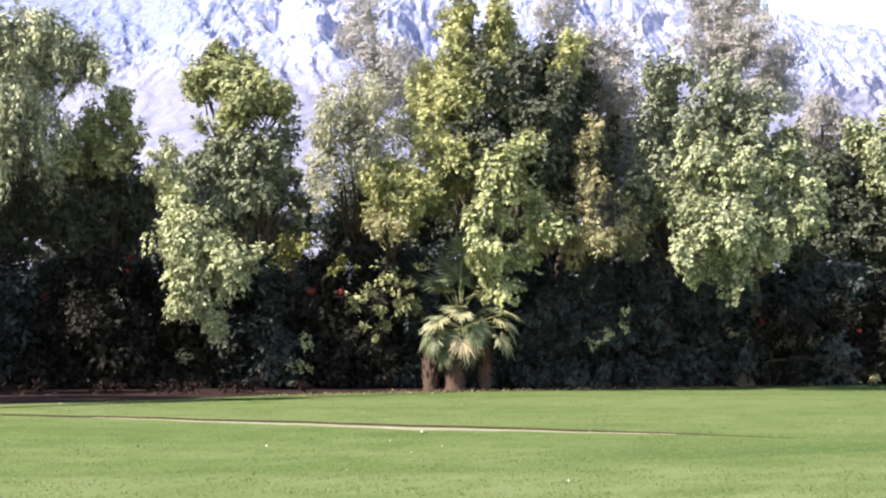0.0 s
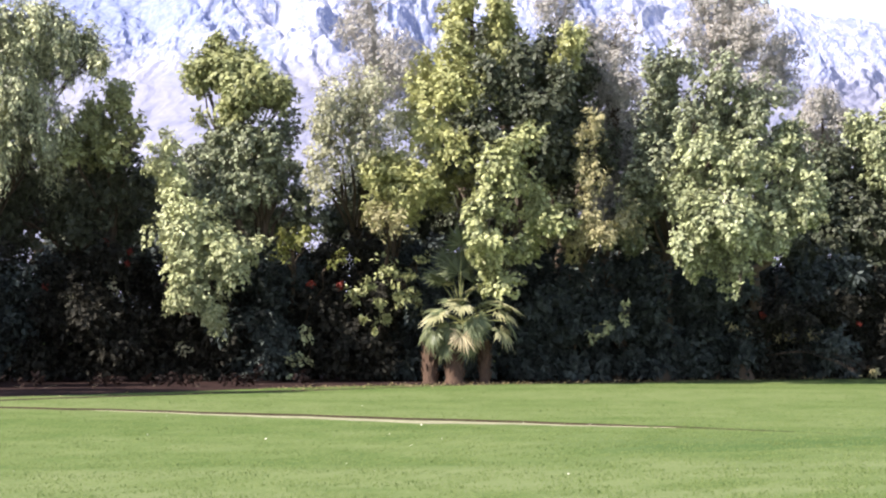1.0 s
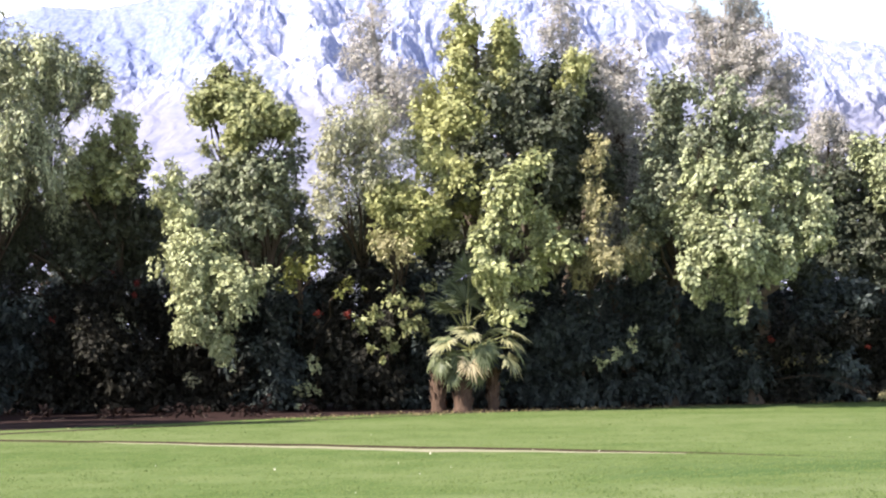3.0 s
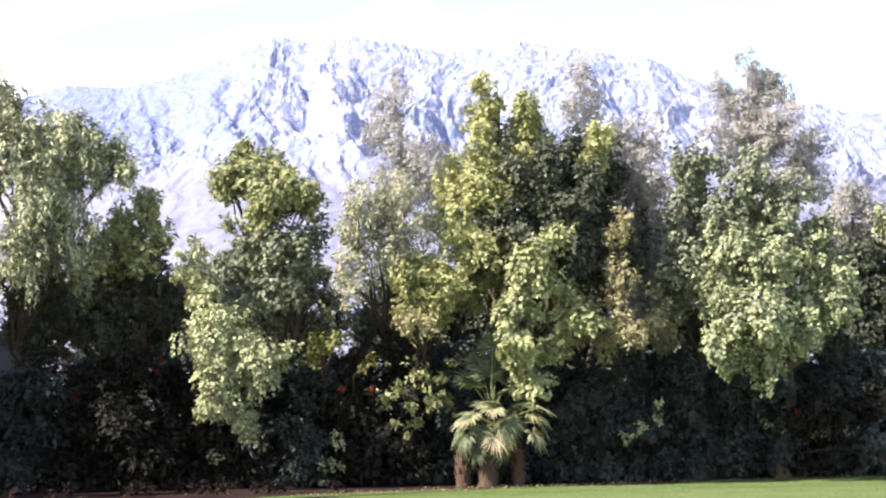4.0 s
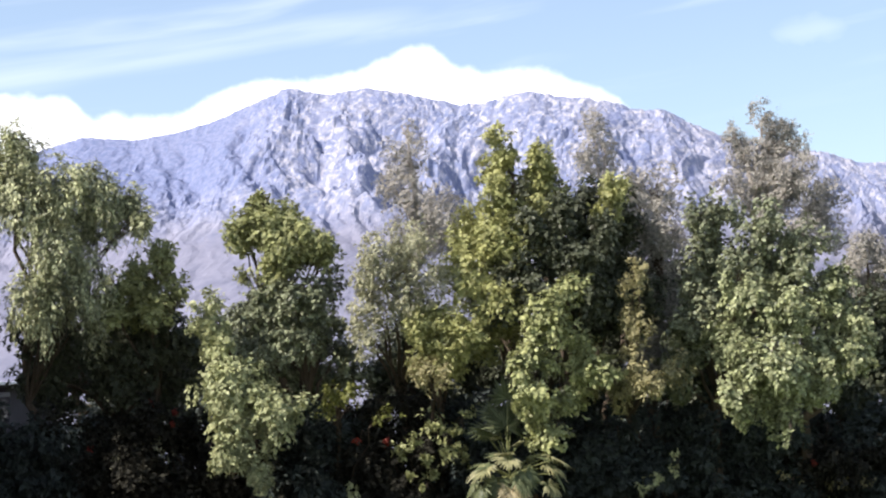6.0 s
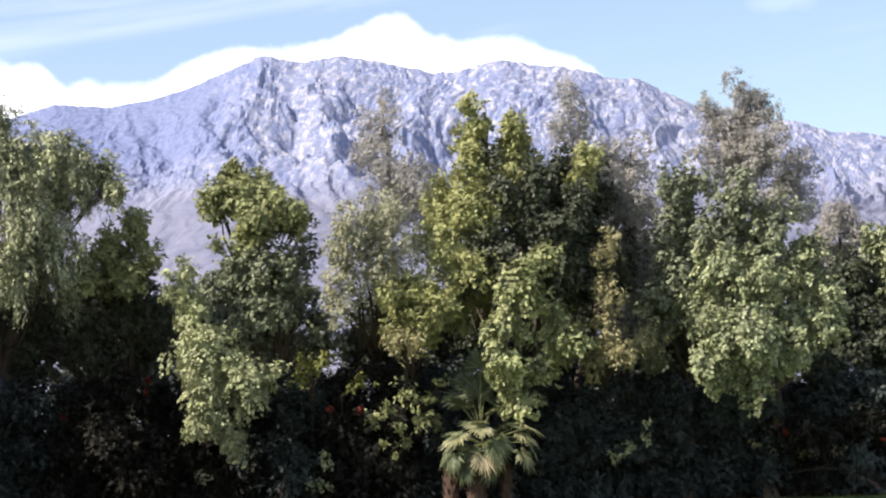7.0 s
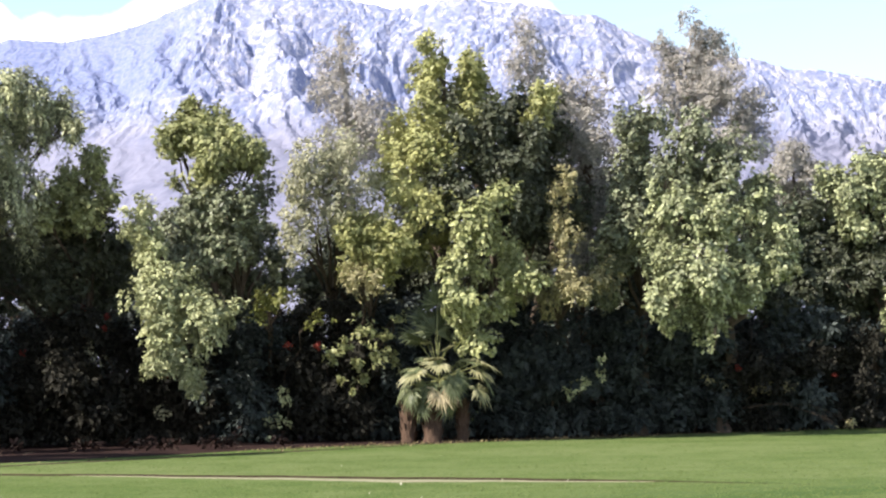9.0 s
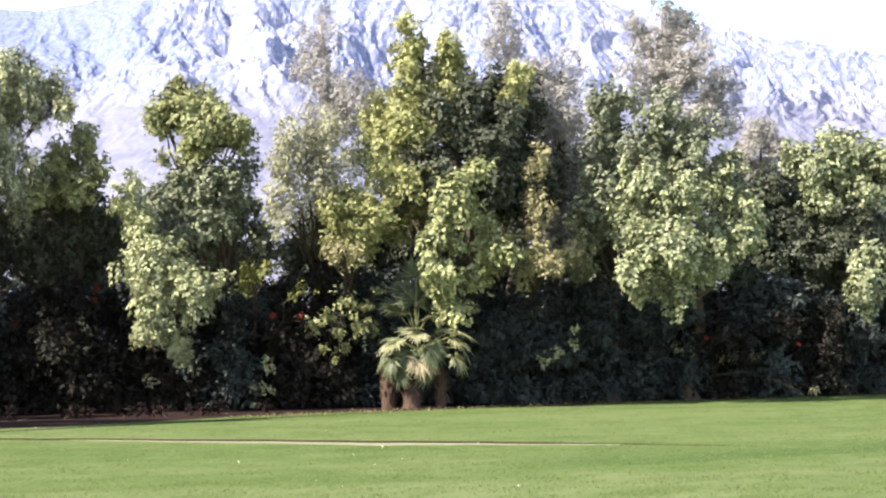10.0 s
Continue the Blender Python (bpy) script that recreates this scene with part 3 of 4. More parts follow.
def build_mountain():
    xs = np.concatenate([np.linspace(-2600, -1150, 40), np.linspace(-1140, 1140, 520), np.linspace(1150, 2600, 40)])
    ys = np.concatenate([np.linspace(1900, 2800, 24), np.linspace(2812, 3300, 62), np.linspace(3305, 4000, 210), np.linspace(4012, 4800, 24)])
    rz = np.interp(xs, RIDGE_X, RIDGE_Z)
    verts = np.zeros((len(xs), len(ys), 3))
    carve = np.zeros((len(xs), len(ys)))
    rng = np.random.default_rng(64)
    minor = []
    for x in np.linspace(-430, 900, 30):
        top, lean = x + rng.uniform(-18, 18), rng.uniform(-70, 70)
        high_end, low_end = rng.uniform(3860, 3975), rng.uniform(3640, 3760)
        minor.append((rng.uniform(7, 15), rng.uniform(8, 16), [(top, high_end), (top + 0.5 * lean + rng.uniform(-12, 12), 0.5 * (high_end + low_end)), (top + lean, low_end)]))
    for depth, half, line in GULLIES + minor:
        gy, gx = np.array(line)[::-1, 1], np.array(line)[::-1, 0]
        ends = np.clip((ys - gy[0] + 60) / 60, 0, 1) * np.clip((gy[-1] + 25 - ys) / 40, 0, 1)
        wobble = 12 * np.sin(ys * 0.045 + depth) + 6 * np.sin(ys * 0.11 + half)
        off = (xs[:, None] - np.interp(ys, gy, gx)[None] - wobble) / half
        carve += 0.6 * depth * ends * np.clip(1 - np.where(off > 0, off / 1.6, -off), 0, 1) ** 1.2
    for i, x in enumerate(xs):
        calm = 0.45 + 0.55 * min(1.0, max(0.0, (x + 520) / 160))
        for j, y in enumerate(ys):
            s = (y - 1900) / 2100
            if y <= 4000:
                base = 0.16 * s + 0.84 * s ** 2.5
            else:
                base = 1 - ((y - 4000) / 800) ** 1.5
            wx = x + 90 * noise.noise((x * 0.004, y * 0.004, 3.3)) + 24 * noise.noise((x * 0.016, y * 0.016, 9.1))
            wy = y + 60 * noise.noise((x * 0.006, y * 0.006, 7.7))
            spur = noise.ridged_multi_fractal((wx * 0.0050 + 0.3, wy * 0.0024, 1.7), 1.0, 2.2, 3, 1.0, 2.0) - 1.15
            rib = noise.fractal((wx * 0.022, wy * 0.010, 6.2), 0.75, 2.1, 3)
            d = noise.voronoi((wx * 0.024, wy * 0.012, 0.5))[0]
            block = d[1] - d[0]
            crag = noise.fractal((wx * 0.055, y * 0.030, 5.0), 0.6, 2.2, 3)
            high = min(1.0, max(0.0, (s - 0.76 - 0.08 * noise.noise((x * 0.004, 0.5, 2.0))) / 0.08))
            crest = 1 - 0.93 * math.exp(-((y - 4000) / 120) ** 2)
            rough = high * calm
            z = rz[i] * base + crest * (spur * (10 + 48 * rough) + rib * (3.0 + 6 * rough) + block * 7 * rough + crag * (1.0 + 4.5 * rough)) + 4.0 * crag * calm * (0.2 + 0.8 * high) - carve[i, j] * crest
            verts[i, j] = (x, y, z if 1900 < y < 4800 else -5)
    nx, ny = len(xs), len(ys)
    i, j = np.meshgrid(np.arange(nx - 1), np.arange(ny - 1), indexing="ij")
    a = (i * ny + j).ravel()
    f = np.stack([a, a + ny, a + ny + 1, a + 1], 1)
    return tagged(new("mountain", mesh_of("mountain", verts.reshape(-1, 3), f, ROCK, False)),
                  "pale rugged granite mountain range with steep gullies, bluish haze in its colour", "mountain", kind="structure")


mountain = build_mountain()

# ---- trees ----
tree("pepper_tree", "tall weeping pepper tree with sunlit hanging foliage", (-11.00, 51.0), [
    (-10.34, -2.6, 8.73, 0.69, 0.61), (-9.69, -2.8, 8.90, 0.55, 0.49), (-10.45, -3.0, 7.93, 0.73, 0.64), (-9.86, -2.3, 7.96, 0.62, 0.62),
    (-9.11, -2.5, 8.51, 0.71, 0.52), (-9.42, -1.8, 8.02, 0.47, 0.41), (-8.43, -2.0, 8.31, 0.24, 0.24), (-8.63, -2.0, 7.96, 0.40, 0.34),
    (-8.16, -3.0, 7.75, 0.17, 0.23), (-8.94, -2.4, 7.61, 0.24, 0.20), (-8.78, -2.3, 8.32, 0.43, 0.37), (-10.16, -3.0, 7.07, 0.61, 0.64),
    (-9.73, -2.5, 6.92, 0.24, 0.54), (-11.26, -2.7, 8.38, 0.89, 0.95), (-11.10, -2.8, 9.30, 0.70, 0.61), (-10.31, -2.1, 6.35, 0.62, 0.62),
    (-9.73, -2.6, 6.04, 0.34, 0.58), (-10.65, -3.0, 6.27, 0.70, 0.91), (-10.47, -2.6, 5.43, 0.46, 0.61), (-9.53, -1.9, 5.49, 0.34, 0.56),
    (-9.30, -2.6, 6.00, 0.34, 0.31), (-8.90, -2.9, 6.28, 0.19, 0.19),
    (-9.69, -2.6, 6.59, 0.40, 0.67), (-9.21, -2.6, 6.37, 0.32, 0.71), (-8.26, -2.6, 7.90, 0.22, 0.18),
    (-11.58, -2.6, 9.80, 0.46, 0.35), (-11.00, -2.6, 9.34, 0.51, 0.30), (-11.71, -2.6, 8.95, 0.40, 0.40)], "pepper", 0.085, thin=1.0)
tree("broadleaf_tree", "bushy dark green broadleaf tree in the belt", (-8.80, 51.6), [
    (-7.96, -2.1, 6.96, 0.38, 0.31), (-8.38, -2.3, 6.74, 0.34, 0.31), (-7.70, -1.9, 6.68, 0.25, 0.25), (-8.74, -2.0, 6.28, 0.41, 0.41),
    (-8.18, -1.6, 6.39, 0.51, 0.44), (-7.47, -2.5, 6.10, 0.19, 0.27), (-7.90, -1.7, 5.88, 0.44, 0.38), (-8.82, -1.5, 5.78, 0.51, 0.38),
    (-8.10, -2.5, 5.56, 0.53, 0.34), (-9.19, -1.9, 6.06, 0.28, 0.28), (-8.99, -2.7, 5.54, 0.37, 0.34)], "mid", 0.14)
tree("slender_tree", "slender tree with a flat-topped dark green crown", (-5.23, 51.0), [
    (-5.41, -1.6, 8.39, 0.21, 0.27), (-5.53, -1.0, 8.13, 0.41, 0.35), (-5.00, -1.3, 7.99, 0.39, 0.31), (-5.98, -1.4, 7.63, 0.53, 0.27),
    (-5.45, -1.8, 7.48, 0.53, 0.37), (-4.78, -1.7, 7.56, 0.53, 0.36), (-4.16, -1.7, 7.31, 0.50, 0.31), (-6.17, -1.2, 7.41, 0.25, 0.18),
    (-4.41, -1.1, 6.96, 0.57, 0.32), (-4.86, -2.3, 6.92, 0.52, 0.40), (-3.91, -1.4, 6.82, 0.19, 0.21), (-4.85, -2.0, 6.51, 0.24, 0.27),
    (-5.82, -1.9, 6.41, 0.10, 0.38), (-5.20, -1.8, 6.75, 0.32, 0.38), (-5.08, -1.8, 6.25, 0.35, 0.40),
    (-5.43, -1.6, 7.69, 0.62, 0.49), (-4.60, -1.6, 7.39, 0.52, 0.49), (-5.98, -1.6, 7.42, 0.44, 0.36), (-4.89, -1.6, 6.77, 0.52, 0.47), (-3.92, -1.6, 7.23, 0.27, 0.30)], "mid", 0.11)
tree("overhanging_tree", "pale green tree drooping sunlit over the hedge", (-5.95, 51.7), [
    (-6.63, -3.4, 5.49, 0.55, 0.55), (-6.51, -3.3, 4.76, 0.58, 0.49), (-6.01, -3.5, 3.68, 0.89, 0.76), (-5.28, -3.5, 3.01, 0.95, 0.73),
    (-6.08, -3.5, 2.60, 0.64, 0.73), (-5.56, -3.1, 1.80, 0.43, 0.71), (-4.62, -3.4, 3.21, 0.43, 0.43), (-6.39, -3.2, 2.07, 0.24, 0.32),
    (-5.51, -3.4, 3.27, 0.60, 0.55), (-5.85, -3.4, 2.35, 0.48, 0.55), (-6.31, -3.4, 3.69, 0.50, 0.60), (-5.39, -3.4, 1.55, 0.24, 0.45)], "pale", 0.13, thin=0.8)
tree("yellow_shrub", "small yellow-green shrub growing through the hedge", (-3.80, 51.8), [
    (-3.56, -3.3, 3.42, 0.58, 0.18), (-3.82, -3.4, 3.21, 0.34, 0.18), (-2.46, -3.6, 2.94, 0.34, 0.11)], "yellow", 0.06, thin=0.8)
tree("grey_tree", "grey-green tree with a loose open crown", (-2.36, 51.9), [
    (-2.46, -3.8, 6.61, 0.79, 0.70), (-1.74, -3.3, 7.07, 0.58, 0.71), (-1.94, -3.3, 6.05, 1.02, 0.71), (-2.62, -3.2, 5.52, 0.62, 0.71),
    (-2.81, -4.0, 4.66, 0.27, 0.48), (-3.00, -3.3, 6.12, 0.19, 0.27), (-3.08, -3.3, 4.91, 0.19, 0.35)], "grey", 0.13)
tree("eucalyptus", "tall thin dusty grey eucalyptus with pale branches", (-1.98, 60), [
    (-2.24, 0.1, 10.87, 0.80, 0.80), (-2.40, 0.1, 9.86, 0.91, 0.80), (-1.39, -0.6, 9.27, 0.90, 0.87), (-2.08, 0.4, 8.56, 1.26, 0.88),
    (-1.07, 0.2, 8.71, 0.72, 0.72), (-2.87, 0.1, 10.20, 0.42, 0.46), (-2.28, 0.4, 11.88, 0.27, 0.34)], "dusty", 0.15, PALE_BARK, thin=0.75)
tree("laurel_tree", "tall yellow-green laurel tree with twin pointed tops", (0.95, 52.0), [
    (0.41, -2.7, 9.47, 0.37, 0.47), (0.39, -2.1, 8.88, 0.47, 0.63), (0.61, -2.4, 8.01, 0.63, 0.66), (1.45, -2.9, 9.01, 0.37, 0.53),
    (1.44, -2.2, 8.38, 0.50, 0.69), (-0.33, -2.1, 7.49, 0.73, 0.70), (0.29, -3.0, 6.98, 0.74, 0.78), (-0.53, -2.8, 6.31, 0.72, 0.62),
    (0.86, -2.7, 7.15, 0.50, 0.70), (0.22, -2.9, 5.69, 0.78, 0.59), (-0.12, -2.4, 4.91, 0.57, 0.50), (0.80, -2.0, 6.25, 0.45, 0.60),
    (0.64, -1.9, 5.43, 0.54, 0.63)], "laurel", 0.2)
tree("laurel_tree", "yellow-green laurel with tufts of dry foliage", (-1.21, 51.9), [
    (-1.27, -3.2, 5.18, 0.77, 0.65), (-1.07, -3.2, 4.51, 0.77, 0.56), (-1.78, -3.4, 5.10, 0.34, 0.40), (-0.52, -4.0, 4.99, 0.46, 0.55)], "laurel", 0.11)
tree("olive_tree", "small dry olive-green tree under the laurel", (-1.36, 51.9), [
    (-1.38, -4.1, 3.92, 0.54, 0.33), (-1.06, -3.7, 3.84, 0.19, 0.27)], "olive", 0.07, thin=0.8)
tree("laurel_tree", "pointed green top of a laurel behind the shaded tree", (3.21, 54.0), [
    (3.13, -4.1, 8.53, 0.36, 0.46), (3.00, -3.5, 7.95, 0.36, 0.36)], "laurel", 0.12)
tree("climber", "bright large-leaved climber spilling forward over the palms", (1.53, 52.1), [
    (1.97, -3.5, 5.88, 0.43, 0.43), (1.42, -4.0, 5.14, 0.64, 0.64), (1.13, -3.6, 4.36, 0.61, 0.77), (1.01, -4.2, 3.53, 0.49, 0.64),
    (1.10, -3.3, 2.85, 0.36, 0.40), (1.62, -3.7, 2.45, 0.30, 0.24), (1.20, -3.6, 2.25, 0.22, 0.20), (2.32, -3.3, 4.58, 0.46, 0.43), (2.50, -3.7, 3.95, 0.58, 0.55),
    (1.98, -3.3, 3.43, 0.53, 0.56)], "vine", 0.10, thin=0.85)
tree("olive_tree", "olive-brown slender tree with dry hanging foliage", (3.80, 52.4), [
    (3.52, -3.8, 6.26, 0.34, 0.51), (3.54, -3.6, 5.19, 0.37, 0.65), (3.46, -3.7, 4.17, 0.40, 0.68), (3.03, -3.0, 3.56, 0.66, 0.41),
    (4.47, -3.0, 4.00, 0.40, 0.42), (3.75, -4.0, 3.55, 0.42, 0.36)], "olive", 0.1, thin=0.9)
tree("eucalyptus", "dusty grey eucalyptus behind the laurel", (3.24, 58), [
    (3.24, 0.1, 11.17, 0.70, 0.59), (2.82, -0.3, 10.42, 0.51, 0.55), (3.50, 0.4, 10.44, 0.55, 0.55)], "dusty", 0.13, PALE_BARK, thin=0.9)
tree("grey_tree", "dark grey-green tree in the shade of the belt", (4.54, 52.6), [
    (4.46, -0.1, 8.79, 0.70, 0.60), (4.56, -0.7, 7.73, 0.79, 0.79), (4.28, 0.3, 6.82, 0.80, 0.94), (4.51, -0.4, 5.59, 0.83, 0.99),
    (4.31, -0.2, 4.44, 0.83, 0.83), (3.84, -0.6, 7.74, 0.74, 0.99), (3.74, 0.0, 8.69, 0.58, 0.67)], "dusty", 0.15, thin=1.2)
tree("eucalyptus", "tall dusty eucalyptus with a ragged top", (8.15, 58), [
    (7.98, -0.1, 11.49, 0.40, 0.44), (8.73, 0.1, 10.96, 0.66, 0.63), (7.13, -0.2, 11.07, 0.21, 0.42), (7.43, 0.0, 10.54, 0.48, 0.55),
    (8.28, 0.3, 10.83, 0.44, 0.55), (8.37, 0.4, 10.12, 0.67, 0.63), (7.86, 0.2, 10.41, 0.85, 0.70), (8.88, -0.5, 9.83, 0.91, 0.84),
    (8.00, 0.1, 9.43, 1.21, 0.85), (9.63, -0.3, 9.02, 0.73, 0.73), (8.94, -0.1, 8.44, 1.21, 0.84),
    (9.74, 0.0, 8.44, 0.68, 0.64), (6.91, 0.0, 9.64, 0.45, 0.55), (7.84, 0.0, 9.30, 0.77, 0.64), (8.98, 0.0, 9.60, 0.64, 0.64),
    (7.18, 0.0, 10.91, 0.23, 0.35), (8.31, 0.0, 11.33, 0.48, 0.32), (8.98, 0.0, 10.66, 0.26, 0.23)], "dusty", 0.13, PALE_BARK, thin=0.85)
tree("broadleaf_tree", "dull green broadleaf tree with sparse glossy foliage", (5.66, 52.8), [
    (5.40, -1.8, 7.90, 0.58, 0.58), (5.67, -1.3, 6.96, 0.82, 0.91), (5.34, -1.7, 5.65, 0.84, 0.91), (4.88, -2.0, 4.63, 0.77, 0.84),
    (5.97, -1.5, 8.15, 0.49, 0.58), (4.67, -1.2, 3.82, 0.74, 0.57),
    # upper poplar clumps, less lit, so given the dull leaf
    (6.83, -3.4, 7.40, 0.72, 0.58), (6.43, -3.2, 6.70, 0.68, 0.62), (7.60, -3.4, 6.86, 0.78, 0.66), (7.20, -3.0, 6.10, 0.70, 0.60)], "dull", 0.15, thin=0.8)
tree("poplar", "large-leaved bright green poplar hanging over the hedge", (7.91, 53.1), [
    (6.33, -3.9, 5.74, 0.72, 0.60),
    (7.16, -4.1, 5.34, 0.87, 0.84), (8.47, -3.6, 5.77, 0.56, 0.66), (8.74, -3.6, 4.83, 0.66, 0.72), (6.01, -3.5, 4.70, 0.82, 0.72),
    (6.57, -4.4, 3.97, 1.05, 0.83), (7.92, -3.6, 3.87, 0.97, 0.85), (6.06, -4.2, 3.19, 0.68, 0.68), (7.08, -3.7, 2.97, 0.56, 0.63),
    (8.75, -4.2, 4.15, 0.46, 0.44), (7.10, -4.5, 2.37, 0.12, 0.22)], "ivy", 0.17)
tree("grey_tree", "small dark grey tree behind the poplar", (10.52, 56), [
    (10.38, -0.3, 7.40, 0.71, 0.56), (10.30, 0.5, 6.70, 0.82, 0.82), (10.78, -0.4, 6.85, 0.39, 0.53), (10.71, 0.6, 5.77, 0.72, 0.82)], "dusty", 0.12, thin=1.7)
tree("poplar", "bushy light green poplar with drooping branches", (12.31, 55), [
    (11.53, -0.1, 6.48, 0.73, 0.73), (12.38, -0.4, 6.71, 0.90, 0.73), (12.53, -2.6, 2.84, 0.50, 0.86), (12.77, -2.2, 3.73, 0.50, 0.50),
    (11.25, 0.2, 5.82, 0.31, 0.52), (13.40, 0.4, 6.29, 0.70, 0.81), (14.02, 0.1, 6.27, 0.70, 0.80), (12.83, -0.1, 5.79, 0.45, 0.52),
    (12.12, 0.5, 5.84, 0.53, 0.46),
    (12.57, -2.4, 2.41, 0.35, 0.73), (12.47, -2.4, 3.17, 0.50, 0.53), (11.67, -0.6, 6.45, 0.63, 0.54), (12.63, -0.6, 6.76, 0.70, 0.54), (13.50, -0.6, 6.58, 0.60, 0.57), (11.77, -0.6, 5.53, 0.54, 0.51), (13.08, -0.6, 5.75, 0.70, 0.54)], "ivy", 0.15)
# shaded middle of the poplar, darkened by its leaf colour
tree("shaded_tree", "shaded middle of the poplar as a dark-leaved tree", (12.53, 55.3), [
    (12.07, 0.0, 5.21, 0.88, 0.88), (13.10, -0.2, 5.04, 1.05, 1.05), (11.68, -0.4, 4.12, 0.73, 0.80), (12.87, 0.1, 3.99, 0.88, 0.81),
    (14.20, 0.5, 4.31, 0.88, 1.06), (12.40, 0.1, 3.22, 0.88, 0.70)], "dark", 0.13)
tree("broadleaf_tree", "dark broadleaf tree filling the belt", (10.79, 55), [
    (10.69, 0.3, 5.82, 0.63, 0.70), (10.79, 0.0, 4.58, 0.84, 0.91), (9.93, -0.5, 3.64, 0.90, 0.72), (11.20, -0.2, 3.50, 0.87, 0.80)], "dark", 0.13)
# unseen trees past the belt, added to shade the hedge
tree("shade_tree", "unseen dark tree added past the end of the belt to cast shade", (-17.19, 51.4), [
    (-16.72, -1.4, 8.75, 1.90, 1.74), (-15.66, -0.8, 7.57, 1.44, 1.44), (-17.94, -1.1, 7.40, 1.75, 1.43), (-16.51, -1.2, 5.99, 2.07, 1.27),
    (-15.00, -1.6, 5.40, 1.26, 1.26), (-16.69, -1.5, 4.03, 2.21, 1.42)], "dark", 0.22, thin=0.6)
tree("shade_tree", "unseen dark tree added past the end of the belt to cast shade", (-20.59, 48), [
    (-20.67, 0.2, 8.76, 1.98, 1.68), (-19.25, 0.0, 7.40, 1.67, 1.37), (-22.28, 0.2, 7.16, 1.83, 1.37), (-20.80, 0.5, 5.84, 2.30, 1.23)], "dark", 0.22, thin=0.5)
tree("shade_tree", "unseen dark tree added past the end of the belt to cast shade", (-14.19, 51.4), [
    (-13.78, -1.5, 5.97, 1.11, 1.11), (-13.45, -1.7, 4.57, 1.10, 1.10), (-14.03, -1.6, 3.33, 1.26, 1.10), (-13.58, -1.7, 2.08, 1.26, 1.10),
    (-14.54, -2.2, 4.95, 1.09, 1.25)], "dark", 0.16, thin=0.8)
# two unseen trees, placed for the shadow along the lawn's left edge
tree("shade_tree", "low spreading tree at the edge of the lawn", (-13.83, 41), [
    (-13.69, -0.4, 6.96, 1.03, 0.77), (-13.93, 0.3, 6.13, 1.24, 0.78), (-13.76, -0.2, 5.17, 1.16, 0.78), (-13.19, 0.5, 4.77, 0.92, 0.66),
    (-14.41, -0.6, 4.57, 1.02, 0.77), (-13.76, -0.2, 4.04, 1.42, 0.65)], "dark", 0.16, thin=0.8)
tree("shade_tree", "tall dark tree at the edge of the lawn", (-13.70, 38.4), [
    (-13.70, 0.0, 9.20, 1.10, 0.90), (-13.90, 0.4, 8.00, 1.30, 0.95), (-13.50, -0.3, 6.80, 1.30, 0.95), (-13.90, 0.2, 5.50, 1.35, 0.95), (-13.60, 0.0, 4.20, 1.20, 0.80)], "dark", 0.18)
# unseen trees added to block sun from the bed, the belt and the house
tree("shade_tree", "unseen low tree added to shade the soil bed", (-13.32, 45.5), [
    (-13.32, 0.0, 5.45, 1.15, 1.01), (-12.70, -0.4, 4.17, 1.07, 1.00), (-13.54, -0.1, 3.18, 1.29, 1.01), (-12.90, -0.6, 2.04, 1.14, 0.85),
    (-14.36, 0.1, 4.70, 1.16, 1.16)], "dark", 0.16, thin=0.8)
tree("shade_tree", "unseen tall tree added to shade the left of the belt", (-13.60, 48), [
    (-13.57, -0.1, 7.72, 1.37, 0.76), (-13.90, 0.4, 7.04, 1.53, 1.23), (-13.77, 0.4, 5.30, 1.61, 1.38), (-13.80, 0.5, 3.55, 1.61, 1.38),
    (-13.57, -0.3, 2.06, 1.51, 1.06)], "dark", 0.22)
tree("shade_tree", "unseen dark tree added to shade the house wall", (-19.42, 64.5), [
    (-19.45, 0.1, 9.23, 1.53, 1.23), (-19.48, 0.2, 7.62, 1.84, 1.43), (-20.02, 0.2, 6.00, 1.64, 1.43), (-19.39, 0.5, 4.76, 1.44, 1.44)], "dark", 0.18, thin=0.8)
tree("hedge_tree", "sunlit leafy shrub with small clusters beside the palms", (-1.72, 51.9), [
    (-1.29, -2.5, 2.77, 0.22, 0.14), (-0.81, -2.5, 2.63, 0.25, 0.11), (-1.75, -3.2, 2.41, 0.22, 0.15), (-2.13, -2.2, 2.15, 0.17, 0.11),
    (-1.54, -2.4, 1.97, 0.25, 0.12), (-1.04, -2.5, 2.22, 0.19, 0.11), (-1.30, -2.2, 1.60, 0.19, 0.15), (-1.90, -2.8, 1.53, 0.19, 0.12),
    (-0.61, -2.0, 2.02, 0.17, 0.11), (-1.58, -2.9, 1.26, 0.14, 0.12), (-0.53, -2.6, 3.04, 0.16, 0.14)], "mid", 0.06, thin=0.7)
# background row filling the belt, its shade in the dark leaf colour
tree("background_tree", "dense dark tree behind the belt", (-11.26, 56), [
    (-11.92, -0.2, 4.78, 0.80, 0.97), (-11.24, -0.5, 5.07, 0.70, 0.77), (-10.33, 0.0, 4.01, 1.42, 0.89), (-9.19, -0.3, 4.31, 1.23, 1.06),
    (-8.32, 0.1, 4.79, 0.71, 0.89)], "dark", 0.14)
